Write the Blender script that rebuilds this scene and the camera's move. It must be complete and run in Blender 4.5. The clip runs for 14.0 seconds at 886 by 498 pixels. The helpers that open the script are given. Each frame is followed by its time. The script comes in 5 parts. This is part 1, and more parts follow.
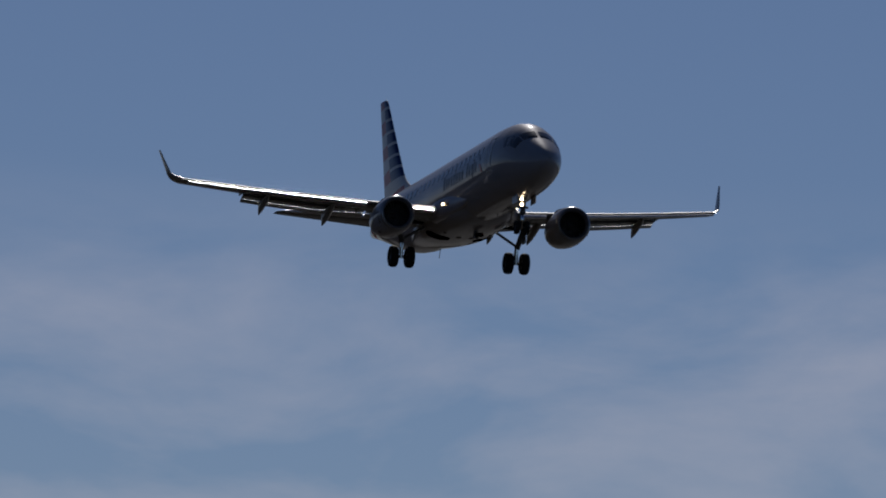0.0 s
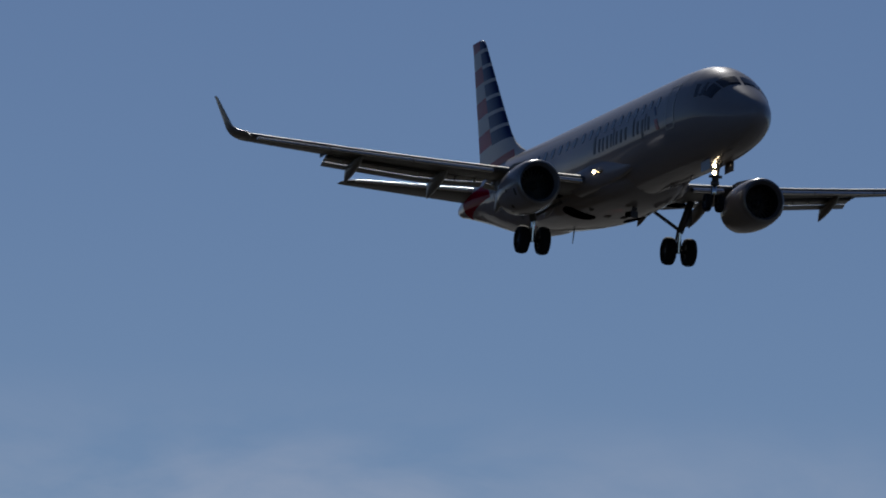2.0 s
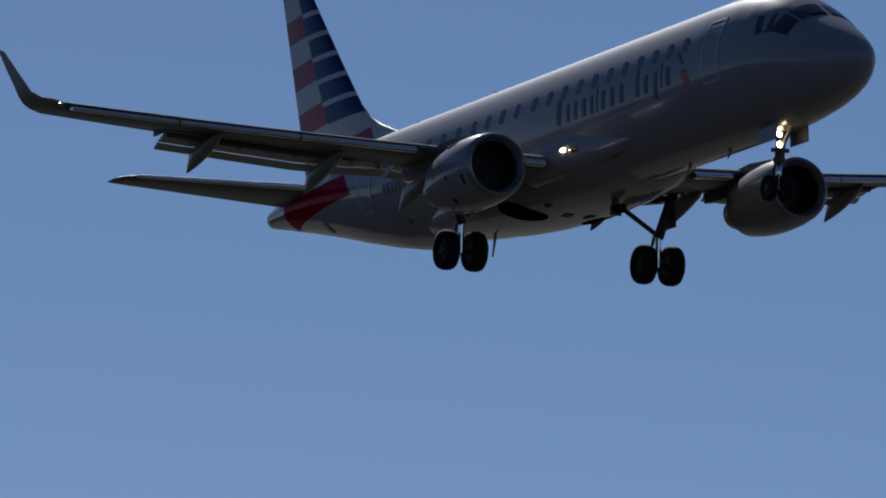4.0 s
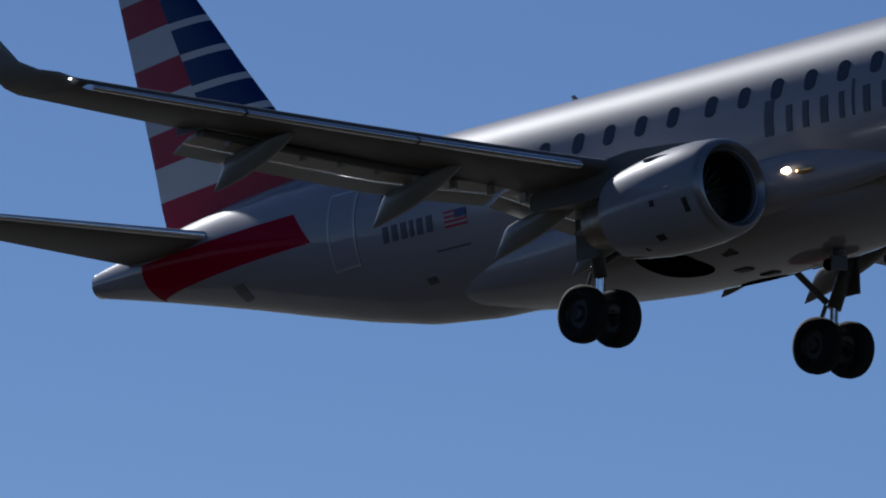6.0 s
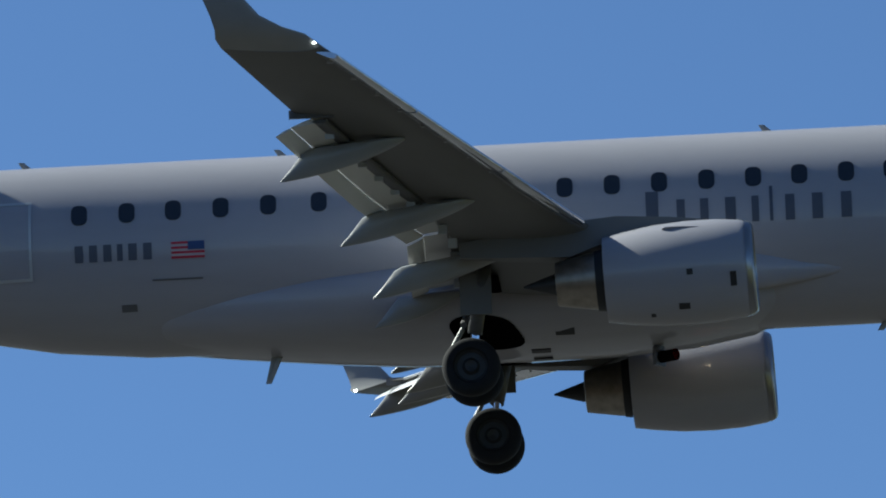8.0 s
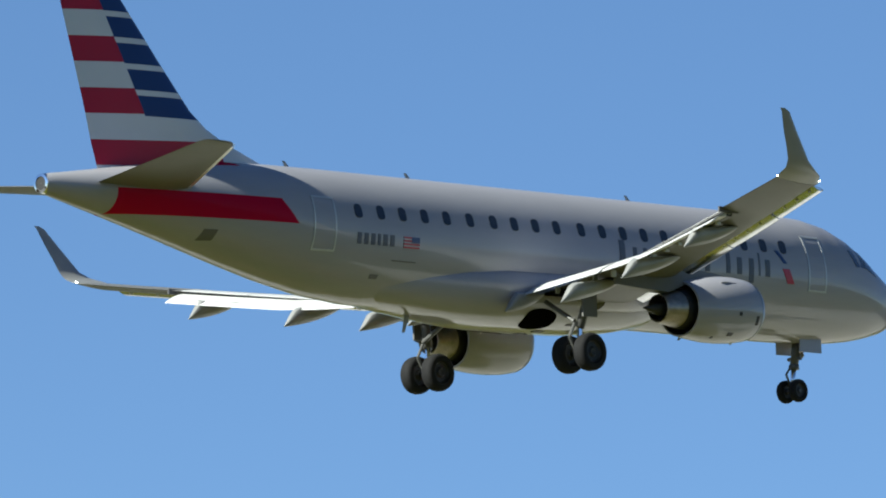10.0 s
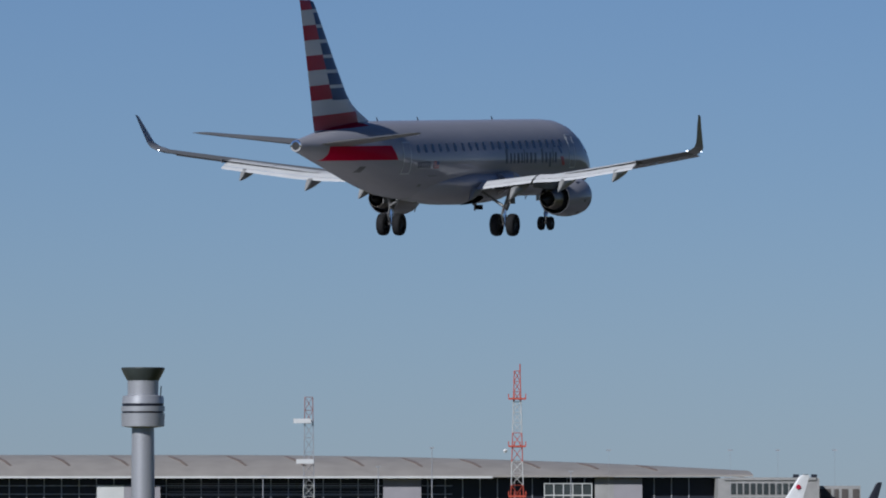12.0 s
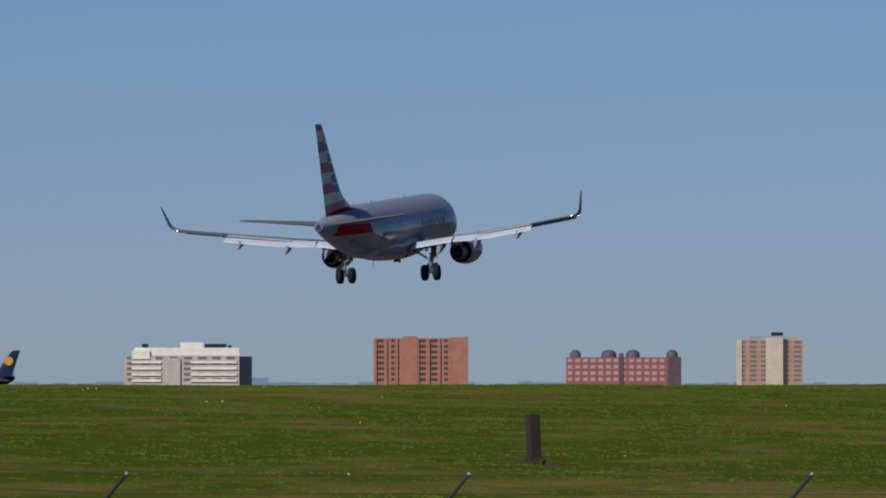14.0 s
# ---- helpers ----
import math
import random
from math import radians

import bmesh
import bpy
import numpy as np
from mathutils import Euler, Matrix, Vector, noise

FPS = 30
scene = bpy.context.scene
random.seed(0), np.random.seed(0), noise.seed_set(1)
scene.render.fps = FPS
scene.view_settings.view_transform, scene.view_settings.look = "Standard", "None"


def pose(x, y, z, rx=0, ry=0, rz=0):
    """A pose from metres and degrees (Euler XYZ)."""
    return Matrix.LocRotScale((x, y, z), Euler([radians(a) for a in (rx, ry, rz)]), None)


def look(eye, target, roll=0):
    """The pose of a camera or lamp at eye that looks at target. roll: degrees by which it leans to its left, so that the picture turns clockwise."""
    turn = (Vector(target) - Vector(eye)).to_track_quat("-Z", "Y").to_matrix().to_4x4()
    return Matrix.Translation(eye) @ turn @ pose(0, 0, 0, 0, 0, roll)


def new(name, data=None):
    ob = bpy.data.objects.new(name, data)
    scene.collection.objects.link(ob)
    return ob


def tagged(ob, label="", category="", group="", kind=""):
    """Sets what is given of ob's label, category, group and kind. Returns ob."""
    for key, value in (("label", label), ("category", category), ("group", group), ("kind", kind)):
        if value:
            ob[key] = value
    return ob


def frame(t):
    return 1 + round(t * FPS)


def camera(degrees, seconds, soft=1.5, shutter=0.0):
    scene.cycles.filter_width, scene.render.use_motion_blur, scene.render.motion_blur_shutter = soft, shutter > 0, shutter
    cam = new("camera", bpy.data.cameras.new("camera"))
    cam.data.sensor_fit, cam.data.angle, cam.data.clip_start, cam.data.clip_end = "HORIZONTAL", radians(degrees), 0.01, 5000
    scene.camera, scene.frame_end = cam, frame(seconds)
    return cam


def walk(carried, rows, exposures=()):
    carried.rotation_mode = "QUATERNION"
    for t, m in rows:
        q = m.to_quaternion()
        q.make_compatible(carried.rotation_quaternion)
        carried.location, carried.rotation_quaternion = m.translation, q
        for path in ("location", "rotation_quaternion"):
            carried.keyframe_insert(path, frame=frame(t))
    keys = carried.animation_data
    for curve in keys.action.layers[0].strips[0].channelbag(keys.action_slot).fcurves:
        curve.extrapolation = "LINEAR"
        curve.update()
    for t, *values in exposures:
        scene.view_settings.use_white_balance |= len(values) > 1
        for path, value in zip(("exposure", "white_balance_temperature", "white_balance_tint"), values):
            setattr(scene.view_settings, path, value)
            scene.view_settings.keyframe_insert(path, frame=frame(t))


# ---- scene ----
EYE = Vector((0, 0, 3.2))

# seconds, pan (degrees from +x towards +y), tilt, lean
PAN_ROWS = [
    (0, 165.983, 5.166, 2.44),
    (0.25, 165.755, 5.395, 2.87),
    (0.5, 165.537, 5.625, 3.23),
    (0.75, 165.425, 5.859, 3.42),
    (1, 165.209, 6.068, 3.44),
    (1.25, 164.604, 6.184, 3.22),
    (1.5, 163.837, 6.266, 2.94),
    (1.75, 163.066, 6.361, 2.82),
    (2, 162.278, 6.469, 2.74),
    (2.25, 161.616, 6.605, 2.65),
    (2.5, 160.889, 6.767, 2.51),
    (2.75, 159.845, 6.968, 2.20),
    (3, 158.668, 7.177, 1.85),
    (3.25, 157.523, 7.303, 1.53),
    (3.5, 156.375, 7.315, 1.21),
    (3.75, 155.207, 7.237, 0.90),
    (4, 153.994, 7.092, 0.60),
    (4.25, 152.708, 6.913, 0.34),
    (4.5, 151.315, 6.739, 0.11),
    (4.75, 149.775, 6.622, -0.06),
    (5, 148.046, 6.621, -0.16),
    (5.25, 146.092, 6.810, -0.19),
    (5.5, 143.892, 7.264, -0.13),
    (5.75, 141.675, 8.070, 0.08),
    (6, 138.940, 8.790, 0.20),
    (6.25, 135.236, 8.807, -0.19),
    (6.5, 131.095, 8.819, -0.45),
    (6.75, 126.442, 9.477, 0.11),
    (7, 121.272, 10.310, 0.85),
    (7.25, 115.573, 11.135, 1.25),
    (7.5, 109.154, 12.060, 1.43),
    (7.75, 102.114, 12.967, 1.43),
    (8, 94.628, 13.730, 1.29),
    (8.25, 86.935, 14.239, 1.05),
    (8.5, 79.307, 14.420, 0.75),
    (8.75, 71.992, 14.244, 0.43),
    (9, 65.177, 13.727, 0.14),
    (9.25, 58.966, 12.908, -0.09),
    (9.5, 53.393, 11.834, -0.21),
    (9.75, 48.325, 10.600, -0.29),
    (10, 43.764, 9.317, -0.30),
    (10.25, 39.755, 8.019, -0.10),
    (10.5, 36.260, 6.801, 0.21),
    (10.75, 33.353, 5.720, 0.64),
    (11, 30.689, 4.757, 1.07),
    (11.25, 27.926, 3.902, 1.42),
    (11.5, 25.467, 3.109, 1.48),
    (11.75, 23.410, 2.290, 0.76),
    (12, 21.760, 1.622, 0.00),
    (12.25, 20.881, 1.346, -0.09),
    (12.5, 20.270, 1.232, -0.00),
    (12.75, 19.416, 1.105, -0.00),
    (13, 18.520, 0.999, 0.00),
    (13.25, 17.625, 0.888, 0.00),
    (13.5, 16.770, 0.809, 0.00),
    (13.75, 16.016, 0.805, 0.00),
    (14, 15.280, 0.824, 0.00),
]

# seconds, place of the nose datum (x, y, z), bank, pitch, heading
AIRLINER_ROWS = [
    (0, -373.73, 97.77, 42.74, 0.15, -3.56, -0.20),
    (0.25, -366.11, 97.79, 43.71, 0.04, -3.58, -0.27),
    (0.5, -357.26, 97.40, 44.50, -0.07, -3.56, -0.34),
    (0.75, -343.50, 95.16, 44.74, -0.12, -3.47, -0.22),
    (1, -328.74, 93.38, 44.64, -0.16, -3.33, -0.10),
    (1.25, -316.12, 94.55, 44.20, -0.07, -3.05, -0.16),
    (1.5, -303.37, 96.46, 43.51, 0.02, -2.76, -0.23),
    (1.75, -289.37, 97.74, 42.69, 0.11, -2.63, -0.32),
    (2, -275.48, 98.60, 41.87, 0.19, -2.57, -0.41),
    (2.25, -262.59, 98.36, 41.24, 0.18, -2.61, -0.44),
    (2.5, -250.17, 98.05, 40.74, 0.17, -2.70, -0.46),
    (2.75, -238.00, 98.75, 40.33, 0.06, -2.60, -0.37),
    (3, -225.88, 99.55, 39.85, -0.05, -2.51, -0.28),
    (3.25, -213.67, 99.69, 38.95, -0.08, -2.58, -0.23),
    (3.5, -201.33, 99.10, 37.42, -0.11, -2.64, -0.19),
    (3.75, -188.96, 98.03, 35.47, -0.15, -2.71, -0.14),
    (4, -176.67, 96.70, 33.29, -0.18, -2.77, -0.10),
    (4.25, -164.59, 95.33, 31.06, -0.21, -2.83, -0.06),
    (4.5, -152.83, 94.13, 28.99, -0.24, -2.88, -0.01),
    (4.75, -141.51, 93.36, 27.24, -0.28, -2.93, 0.03),
    (5, -130.76, 93.23, 26.01, -0.31, -2.99, 0.07),
    (5.25, -120.69, 93.95, 25.49, -0.34, -3.05, 0.12),
    (5.5, -111.41, 95.77, 25.88, -0.38, -3.10, 0.16),
    (5.75, -102.03, 97.55, 27.19, -0.23, -3.15, 0.09),
    (6, -93.63, 100.84, 28.41, -0.08, -3.20, 0.01),
    (6.25, -88.18, 108.05, 28.34, -0.12, -3.12, 0.10),
    (6.5, -82.10, 116.07, 28.32, -0.17, -3.03, 0.18),
    (6.75, -72.25, 122.53, 29.72, 0.04, -3.12, 0.07),
    (7, -60.34, 128.32, 31.47, 0.25, -3.20, -0.05),
    (7.25, -46.96, 133.77, 33.25, 0.23, -3.20, -0.03),
    (7.5, -31.62, 138.82, 35.44, 0.22, -3.20, -0.01),
    (7.75, -14.55, 143.39, 37.84, 0.21, -3.19, 0.01),
    (8, 4.00, 147.44, 40.27, 0.21, -3.18, 0.04),
    (8.25, 23.80, 150.91, 42.56, 0.21, -3.15, 0.06),
    (8.5, 44.62, 153.76, 44.53, 0.22, -3.11, 0.08),
    (8.75, 66.21, 155.94, 46.00, 0.25, -3.07, 0.10),
    (9, 88.33, 157.39, 46.77, 0.29, -3.01, 0.12),
    (9.25, 110.76, 158.05, 46.68, 0.35, -2.95, 0.14),
    (9.5, 133.25, 157.89, 45.54, 0.44, -2.87, 0.16),
    (9.75, 156.30, 156.92, 43.53, 0.42, -2.86, 0.18),
    (10, 179.85, 155.64, 40.98, 0.41, -2.84, 0.15),
    (10.25, 203.42, 154.24, 37.72, 0.59, -2.79, 0.09),
    (10.5, 227.34, 153.04, 34.28, 0.77, -2.72, -0.01),
    (10.75, 251.46, 152.62, 30.98, 0.87, -2.73, -0.12),
    (11, 276.54, 152.00, 28.01, 0.99, -2.74, -0.25),
    (11.25, 304.31, 150.09, 25.90, 1.18, -2.57, -0.47),
    (11.5, 331.60, 147.81, 23.93, 1.30, -2.41, -0.70),
    (11.75, 352.54, 144.59, 21.17, 1.20, -2.42, -1.02),
    (12, 374.96, 143.01, 18.69, 0.96, -2.50, -1.19),
    (12.25, 411.14, 148.20, 17.65, 0.58, -2.53, -0.99),
    (12.5, 448.18, 154.36, 17.09, 0.07, -2.55, -0.63),
    (12.75, 474.25, 156.26, 16.37, -0.58, -2.58, 0.06),
    (13, 496.83, 156.97, 15.67, -1.23, -2.60, 0.65),
    (13.25, 522.08, 158.51, 14.96, -1.77, -2.72, 1.05),
    (13.5, 541.29, 158.38, 14.30, -2.12, -2.93, 1.35),
    (13.75, 542.75, 153.37, 13.72, -2.09, -3.11, 1.40),
    (14, 539.76, 147.20, 13.21, -1.94, -3.31, 1.42),
]


cam = camera(5.61, 14.0, soft=1.9)


def aim(pan, tilt, lean):
    p, t = radians(pan), radians(tilt)
    way = Vector((math.cos(p) * math.cos(t), math.sin(p) * math.cos(t), math.sin(t)))
    return look(EYE, EYE + way, lean)


EXPOSURES = [(0, -0.82, 6200, 10), (0.5, -0.67, 6200, 10), (1.5, -0.63, 6250, 8), (3.2, -0.4, 6150, 5), (5.3, -0.07, 5850, 7), (6.0, 0.10, 5850, 6), (6.5, 0.18, 5800, 4), (7.2, 0.66, 5900, 0), (9.3, 1.56, 6050, -4), (10.0, 1.28, 6200, -3),
             (11.0, 0.5, 6000, 2), (12.0, -0.12, 5600, 9), (12.5, -0.24, 5520, 12), (13.5, -0.25, 5520, 12), (14, -0.26, 5520, 12)]
walk(cam, [(t, aim(p, e, l)) for t, p, e, l in PAN_ROWS], EXPOSURES)

# ---- world and sun ----
SUN_AZ, SUN_EL = 165.8, 33.5      # degrees from +x towards +y; above the horizon
world = bpy.data.worlds.new("sky")
scene.world = world
world.use_nodes = True
wn = world.node_tree.nodes
sky = wn.new("ShaderNodeTexSky")
sky.sky_type = 'NISHITA'
sky.sun_disc = False
sky.sun_elevation = radians(SUN_EL)
sky.sun_rotation = radians(90 - SUN_AZ)
sky.altitude = 1500
sky.air_density = 0.8
sky.dust_density = 0.4
sky.ozone_density = 4.0
wn["Background"].inputs[1].default_value = 0.05
tint = wn.new("ShaderNodeMix")       # deep clear spring sky
tint.data_type, tint.blend_type = 'RGBA', 'MULTIPLY'
tint.inputs[0].default_value = 1.0
tint.inputs[7].default_value = (0.92, 0.92, 1.03, 1)
world.node_tree.links.new(sky.outputs[0], tint.inputs[6])
world.node_tree.links.new(tint.outputs[2], wn["Background"].inputs[0])

sun_data = bpy.data.lights.new("sun", 'SUN')
sun_data.energy, sun_data.angle, sun_data.color = 5.0, radians(0.53), (1.0, 0.93, 0.84)
sun = new("sun", sun_data)
sa, se = radians(SUN_AZ), radians(SUN_EL)
sun.matrix_world = look((0, 0, 60), Vector((0, 0, 60)) - Vector((math.cos(sa) * math.cos(se), math.sin(sa) * math.cos(se), math.sin(se))))


# ---- materials ----
def mat(name, color, rough=0.5, metal=0.0, spec=0.5, coat=0.0, var=0.06, scale=3.0, bump=0.0, bscale=40.0, emit=None):
    m = bpy.data.materials.new(name)
    m.use_nodes = True
    nt = m.node_tree
    b = nt.nodes["Principled BSDF"]
    b.inputs["Roughness"].default_value = rough
    b.inputs["Metallic"].default_value = metal
    b.inputs["Specular IOR Level"].default_value = spec
    b.inputs["Coat Weight"].default_value = coat
    b.inputs["Coat Roughness"].default_value = 0.04
    b.inputs["Base Color"].default_value = (*color, 1)
    tc = nt.nodes.new("ShaderNodeTexCoord")
    if var:
        n1 = nt.nodes.new("ShaderNodeTexNoise")
        n1.inputs["Scale"].default_value = scale
        n1.inputs["Detail"].default_value = 5
        nt.links.new(tc.outputs["Object"], n1.inputs["Vector"])
        r = nt.nodes.new("ShaderNodeMapRange")
        r.inputs["From Min"].default_value, r.inputs["From Max"].default_value = 0.3, 0.7
        r.inputs["To Min"].default_value, r.inputs["To Max"].default_value = 1 - var, 1 + var
        nt.links.new(n1.outputs["Fac"], r.inputs["Value"])
        mul = nt.nodes.new("ShaderNodeVectorMath")
        mul.operation = 'SCALE'
        mul.inputs[0].default_value = color
        nt.links.new(r.outputs[0], mul.inputs["Scale"])
        nt.links.new(mul.outputs[0], b.inputs["Base Color"])
    if bump:
        n2 = nt.nodes.new("ShaderNodeTexNoise")
        n2.inputs["Scale"].default_value = bscale
        nt.links.new(tc.outputs["Object"], n2.inputs["Vector"])
        bp = nt.nodes.new("ShaderNodeBump")
        bp.inputs["Strength"].default_value = bump
        bp.inputs["Distance"].default_value = 0.02
        nt.links.new(n2.outputs["Fac"], bp.inputs["Height"])
        nt.links.new(bp.outputs[0], b.inputs["Normal"])
    if emit:
        b.inputs["Emission Color"].default_value = (*emit[0], 1)
        b.inputs["Emission Strength"].default_value = emit[1]
    return m


class Net:
    """Short hand for node arithmetic in one material."""
    def __init__(self, m):
        self.t = m.node_tree
        self.b = self.t.nodes["Principled BSDF"]

    def op(self, kind, a, b=0.0, c=None):
        n = self.t.nodes.new("ShaderNodeMath")
        n.operation = kind
        for i, v in enumerate((a, b, c)):
            if v is None:
                continue
            if isinstance(v, (int, float)):
                n.inputs[i].default_value = v
            else:
                self.t.links.new(v, n.inputs[i])
        return n.outputs[0]

    def mix(self, f, a, b):
        n = self.t.nodes.new("ShaderNodeMix")
        n.data_type = 'RGBA'
        for s, v in ((n.inputs[0], f), (n.inputs[6], a), (n.inputs[7], b)):
            if isinstance(v, tuple):
                s.default_value = (*v, 1)
            elif isinstance(v, (int, float)):
                s.default_value = v
            else:
                self.t.links.new(v, s)
        return n.outputs[2]

    def xyz(self):
        tc = self.t.nodes.new("ShaderNodeTexCoord")
        s = self.t.nodes.new("ShaderNodeSeparateXYZ")
        self.t.links.new(tc.outputs["Object"], s.inputs[0])
        return s.outputs

    def noise(self, scale, detail=4.0, stretch=None):
        tc = self.t.nodes.new("ShaderNodeTexCoord")
        n = self.t.nodes.new("ShaderNodeTexNoise")
        n.inputs["Scale"].default_value = scale
        n.inputs["Detail"].default_value = detail
        src = tc.outputs["Object"]
        if stretch:
            mp = self.t.nodes.new("ShaderNodeMapping")
            mp.inputs["Scale"].default_value = stretch
            self.t.links.new(src, mp.inputs[0])
            src = mp.outputs[0]
        self.t.links.new(src, n.inputs["Vector"])
        return n.outputs["Fac"]


SILVER = (0.25, 0.25, 0.262)
RED, BLUE, WHITE = (0.34, 0.002, 0.026), (0.004, 0.027, 0.125), (0.6, 0.6, 0.61)


def band(k, v, lo, hi):
    return k.op('MULTIPLY', k.op('GREATER_THAN', v, lo), k.op('LESS_THAN', v, hi))


def body_paint():
    m = mat("silver_mica_paint", SILVER, 0.45, 0.12, spec=0.0, coat=0.55, var=0)
    m.node_tree.nodes["Principled BSDF"].inputs["Coat Roughness"].default_value = 0.07
    m.node_tree.nodes["Principled BSDF"].inputs["Coat IOR"].default_value = 1.5
    k = Net(m)
    x, y, z = k.xyz()
    # red band on the rear fuselage, its front end slanted
    f = k.op('MULTIPLY', band(k, z, 0.04, 0.64), k.op('LESS_THAN', k.op('ADD', x, k.op('MULTIPLY', z, 0.88)), -23.97))
    f = k.op('MULTIPLY', f, k.op('GREATER_THAN', x, -29.5))
    # the fin's lowest stripe runs on over the hull's crown
    zr = k.op('SUBTRACT', z, k.op('MULTIPLY', k.op('ADD', x, 29.0), 0.05))
    g = k.op('MULTIPLY', band(k, zr, 1.287, 1.912), k.op('LESS_THAN', k.op('ADD', x, k.op('MULTIPLY', z, 0.5)), -24.46))
    f = k.op('MAXIMUM', f, k.op('MULTIPLY', g, k.op('GREATER_THAN', x, -29.7)))
    dirt = k.noise(0.9, 6, (0.25, 1, 1))
    fine = k.noise(4.0, 5, (0.15, 1, 1))
    base = k.mix(k.op('MULTIPLY', k.op('ADD', dirt, fine), 0.55), (0.32, 0.313, 0.34), (0.255, 0.25, 0.268))
    m.node_tree.links.new(k.mix(f, base, RED), k.b.inputs["Base Color"])
    # the red is plain enamel without mica
    plain = k.op('SUBTRACT', 1.0, f)
    m.node_tree.links.new(k.op('MULTIPLY', plain, 0.12), k.b.inputs["Metallic"])
    m.node_tree.links.new(k.op('ADD', k.op('MULTIPLY', plain, 0.47), 0.08), k.b.inputs["Coat Weight"])
    return m


def fin_paint():
    m = mat("striped_fin_paint", WHITE, 0.4, 0.0, spec=0.15, coat=0.08, var=0)
    k = Net(m)
    x, y, z = k.xyz()
    # red stripes aft, blue bars forward of a slanted line; both rise a little forwards
    aft = k.op('ADD', x, 29.0)
    zr = k.op('SUBTRACT', z, k.op('MULTIPLY', aft, 0.05))
    zb = k.op('SUBTRACT', z, k.op('MULTIPLY', aft, 0.02))
    red = k.op('LESS_THAN', k.op('MODULO', k.op('SUBTRACT', 6.976, zr), 1.266), 0.625)
    blue = k.op('LESS_THAN', k.op('MODULO', k.op('SUBTRACT', 6.828, zb), 0.633), 0.497)
    split = k.op('ADD', -28.0, k.op('MULTIPLY', k.op('SUBTRACT', z, 2.6), -0.515))
    fwd = k.op('MULTIPLY', k.op('GREATER_THAN', x, split), k.op('GREATER_THAN', zb, 2.5))
    limit = k.op('LESS_THAN', k.op('ADD', x, k.op('MULTIPLY', z, 0.5)), -24.46)
    grime = k.noise(0.8, 6, (0.6, 1, 1))
    pale = k.mix(grime, WHITE, (0.50, 0.50, 0.515))
    c = k.mix(k.op('MULTIPLY', red, limit), pale, RED)
    c = k.mix(fwd, c, k.mix(blue, pale, BLUE))
    m.node_tree.links.new(c, k.b.inputs["Base Color"])
    return m


M = {}
M["body"] = body_paint()
M["fin"] = fin_paint()
M["wing"] = mat("grey_wing_paint", (0.13, 0.13, 0.128), 0.5, 0.0, spec=0.15, coat=0.04, var=0.07, scale=0.8)
M["fairing"] = mat("pale_grey_fairing_paint", (0.21, 0.21, 0.205), 0.35, coat=0.2, var=0.08, scale=1.5)
M["spoiler"] = mat("light_grey_spoiler_paint", (0.45, 0.45, 0.45), 0.42, var=0.06, scale=1.0)
M["flap"] = mat("light_grey_flap_paint", (0.5, 0.5, 0.5), 0.4, var=0.06, scale=1.0)
M["lip"] = mat("satin_intake_lip", (0.26, 0.26, 0.27), 0.28, 0.7, var=0.06)
M["white_paint"] = mat("white_paint", (0.75, 0.75, 0.74), 0.4, var=0.05, scale=0.8)
M["chrome"] = mat("polished_aluminium", (0.75, 0.76, 0.78), 0.09, 1.0, var=0.05)
M["slat"] = mat("polished_leading_edge", (0.6, 0.6, 0.61), 0.12, 0.9, var=0.12, scale=3)
M["tail_edge"] = mat("satin_metal_tail_edge", (0.8, 0.8, 0.81), 0.36, 0.9, var=0.1, scale=3)
M["dull_metal"] = mat("dull_metal", (0.22, 0.21, 0.2), 0.45, 0.8, var=0.15)
M["nozzle"] = mat("heat_stained_nozzle", (0.27, 0.24, 0.20), 0.4, 0.9, var=0.2, scale=6)
M["black"] = mat("black_duct", (0.01, 0.01, 0.011), 0.6, var=0.1)
M["matt_black"] = mat("matt_black", (0.003, 0.003, 0.003), 0.95, spec=0.0, var=0)
M["rubber"] = mat("black_rubber", (0.012, 0.012, 0.013), 0.85, spec=0.2, var=0.15, scale=8, bump=0.2)
M["hub"] = mat("grey_wheel_hub", (0.03, 0.03, 0.03), 0.5, 0.5, var=0.15, scale=8)
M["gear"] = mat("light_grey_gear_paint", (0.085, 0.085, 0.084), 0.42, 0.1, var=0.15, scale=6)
M["glass"] = mat("dark_cabin_glass", (0.012, 0.014, 0.018), 0.12, spec=0.7, var=0)
M["lettering"] = mat("dark_blue_grey_lettering", (0.055, 0.062, 0.086), 0.5, var=0.05)
M["seam"] = mat("dark_seam", (0.08, 0.08, 0.085), 0.5, var=0.05)
M["red"] = mat("red_paint", RED, 0.4, var=0.05)
M["blue"] = mat("blue_paint", BLUE, 0.4, var=0.05)
M["flag_ground"] = mat("faded_white_decal", (0.34, 0.31, 0.31), 0.5, var=0.05)
M["bare"] = mat("bare_door_edge", (0.42, 0.43, 0.44), 0.35, 0.3, var=0.05)
M["lamp"] = mat("landing_lamp", (1, 0.9, 0.7), 0.3, var=0, emit=((1.0, 0.74, 0.44), 26.0))
M["amber_glass"] = mat("amber_lamp_reflector", (0.75, 0.52, 0.25), 0.12, 0.9, var=0.1)
M["navlamp"] = mat("white_navigation_lamp", (1, 1, 1), 0.3, var=0, emit=((1.0, 0.97, 0.92), 9.0))


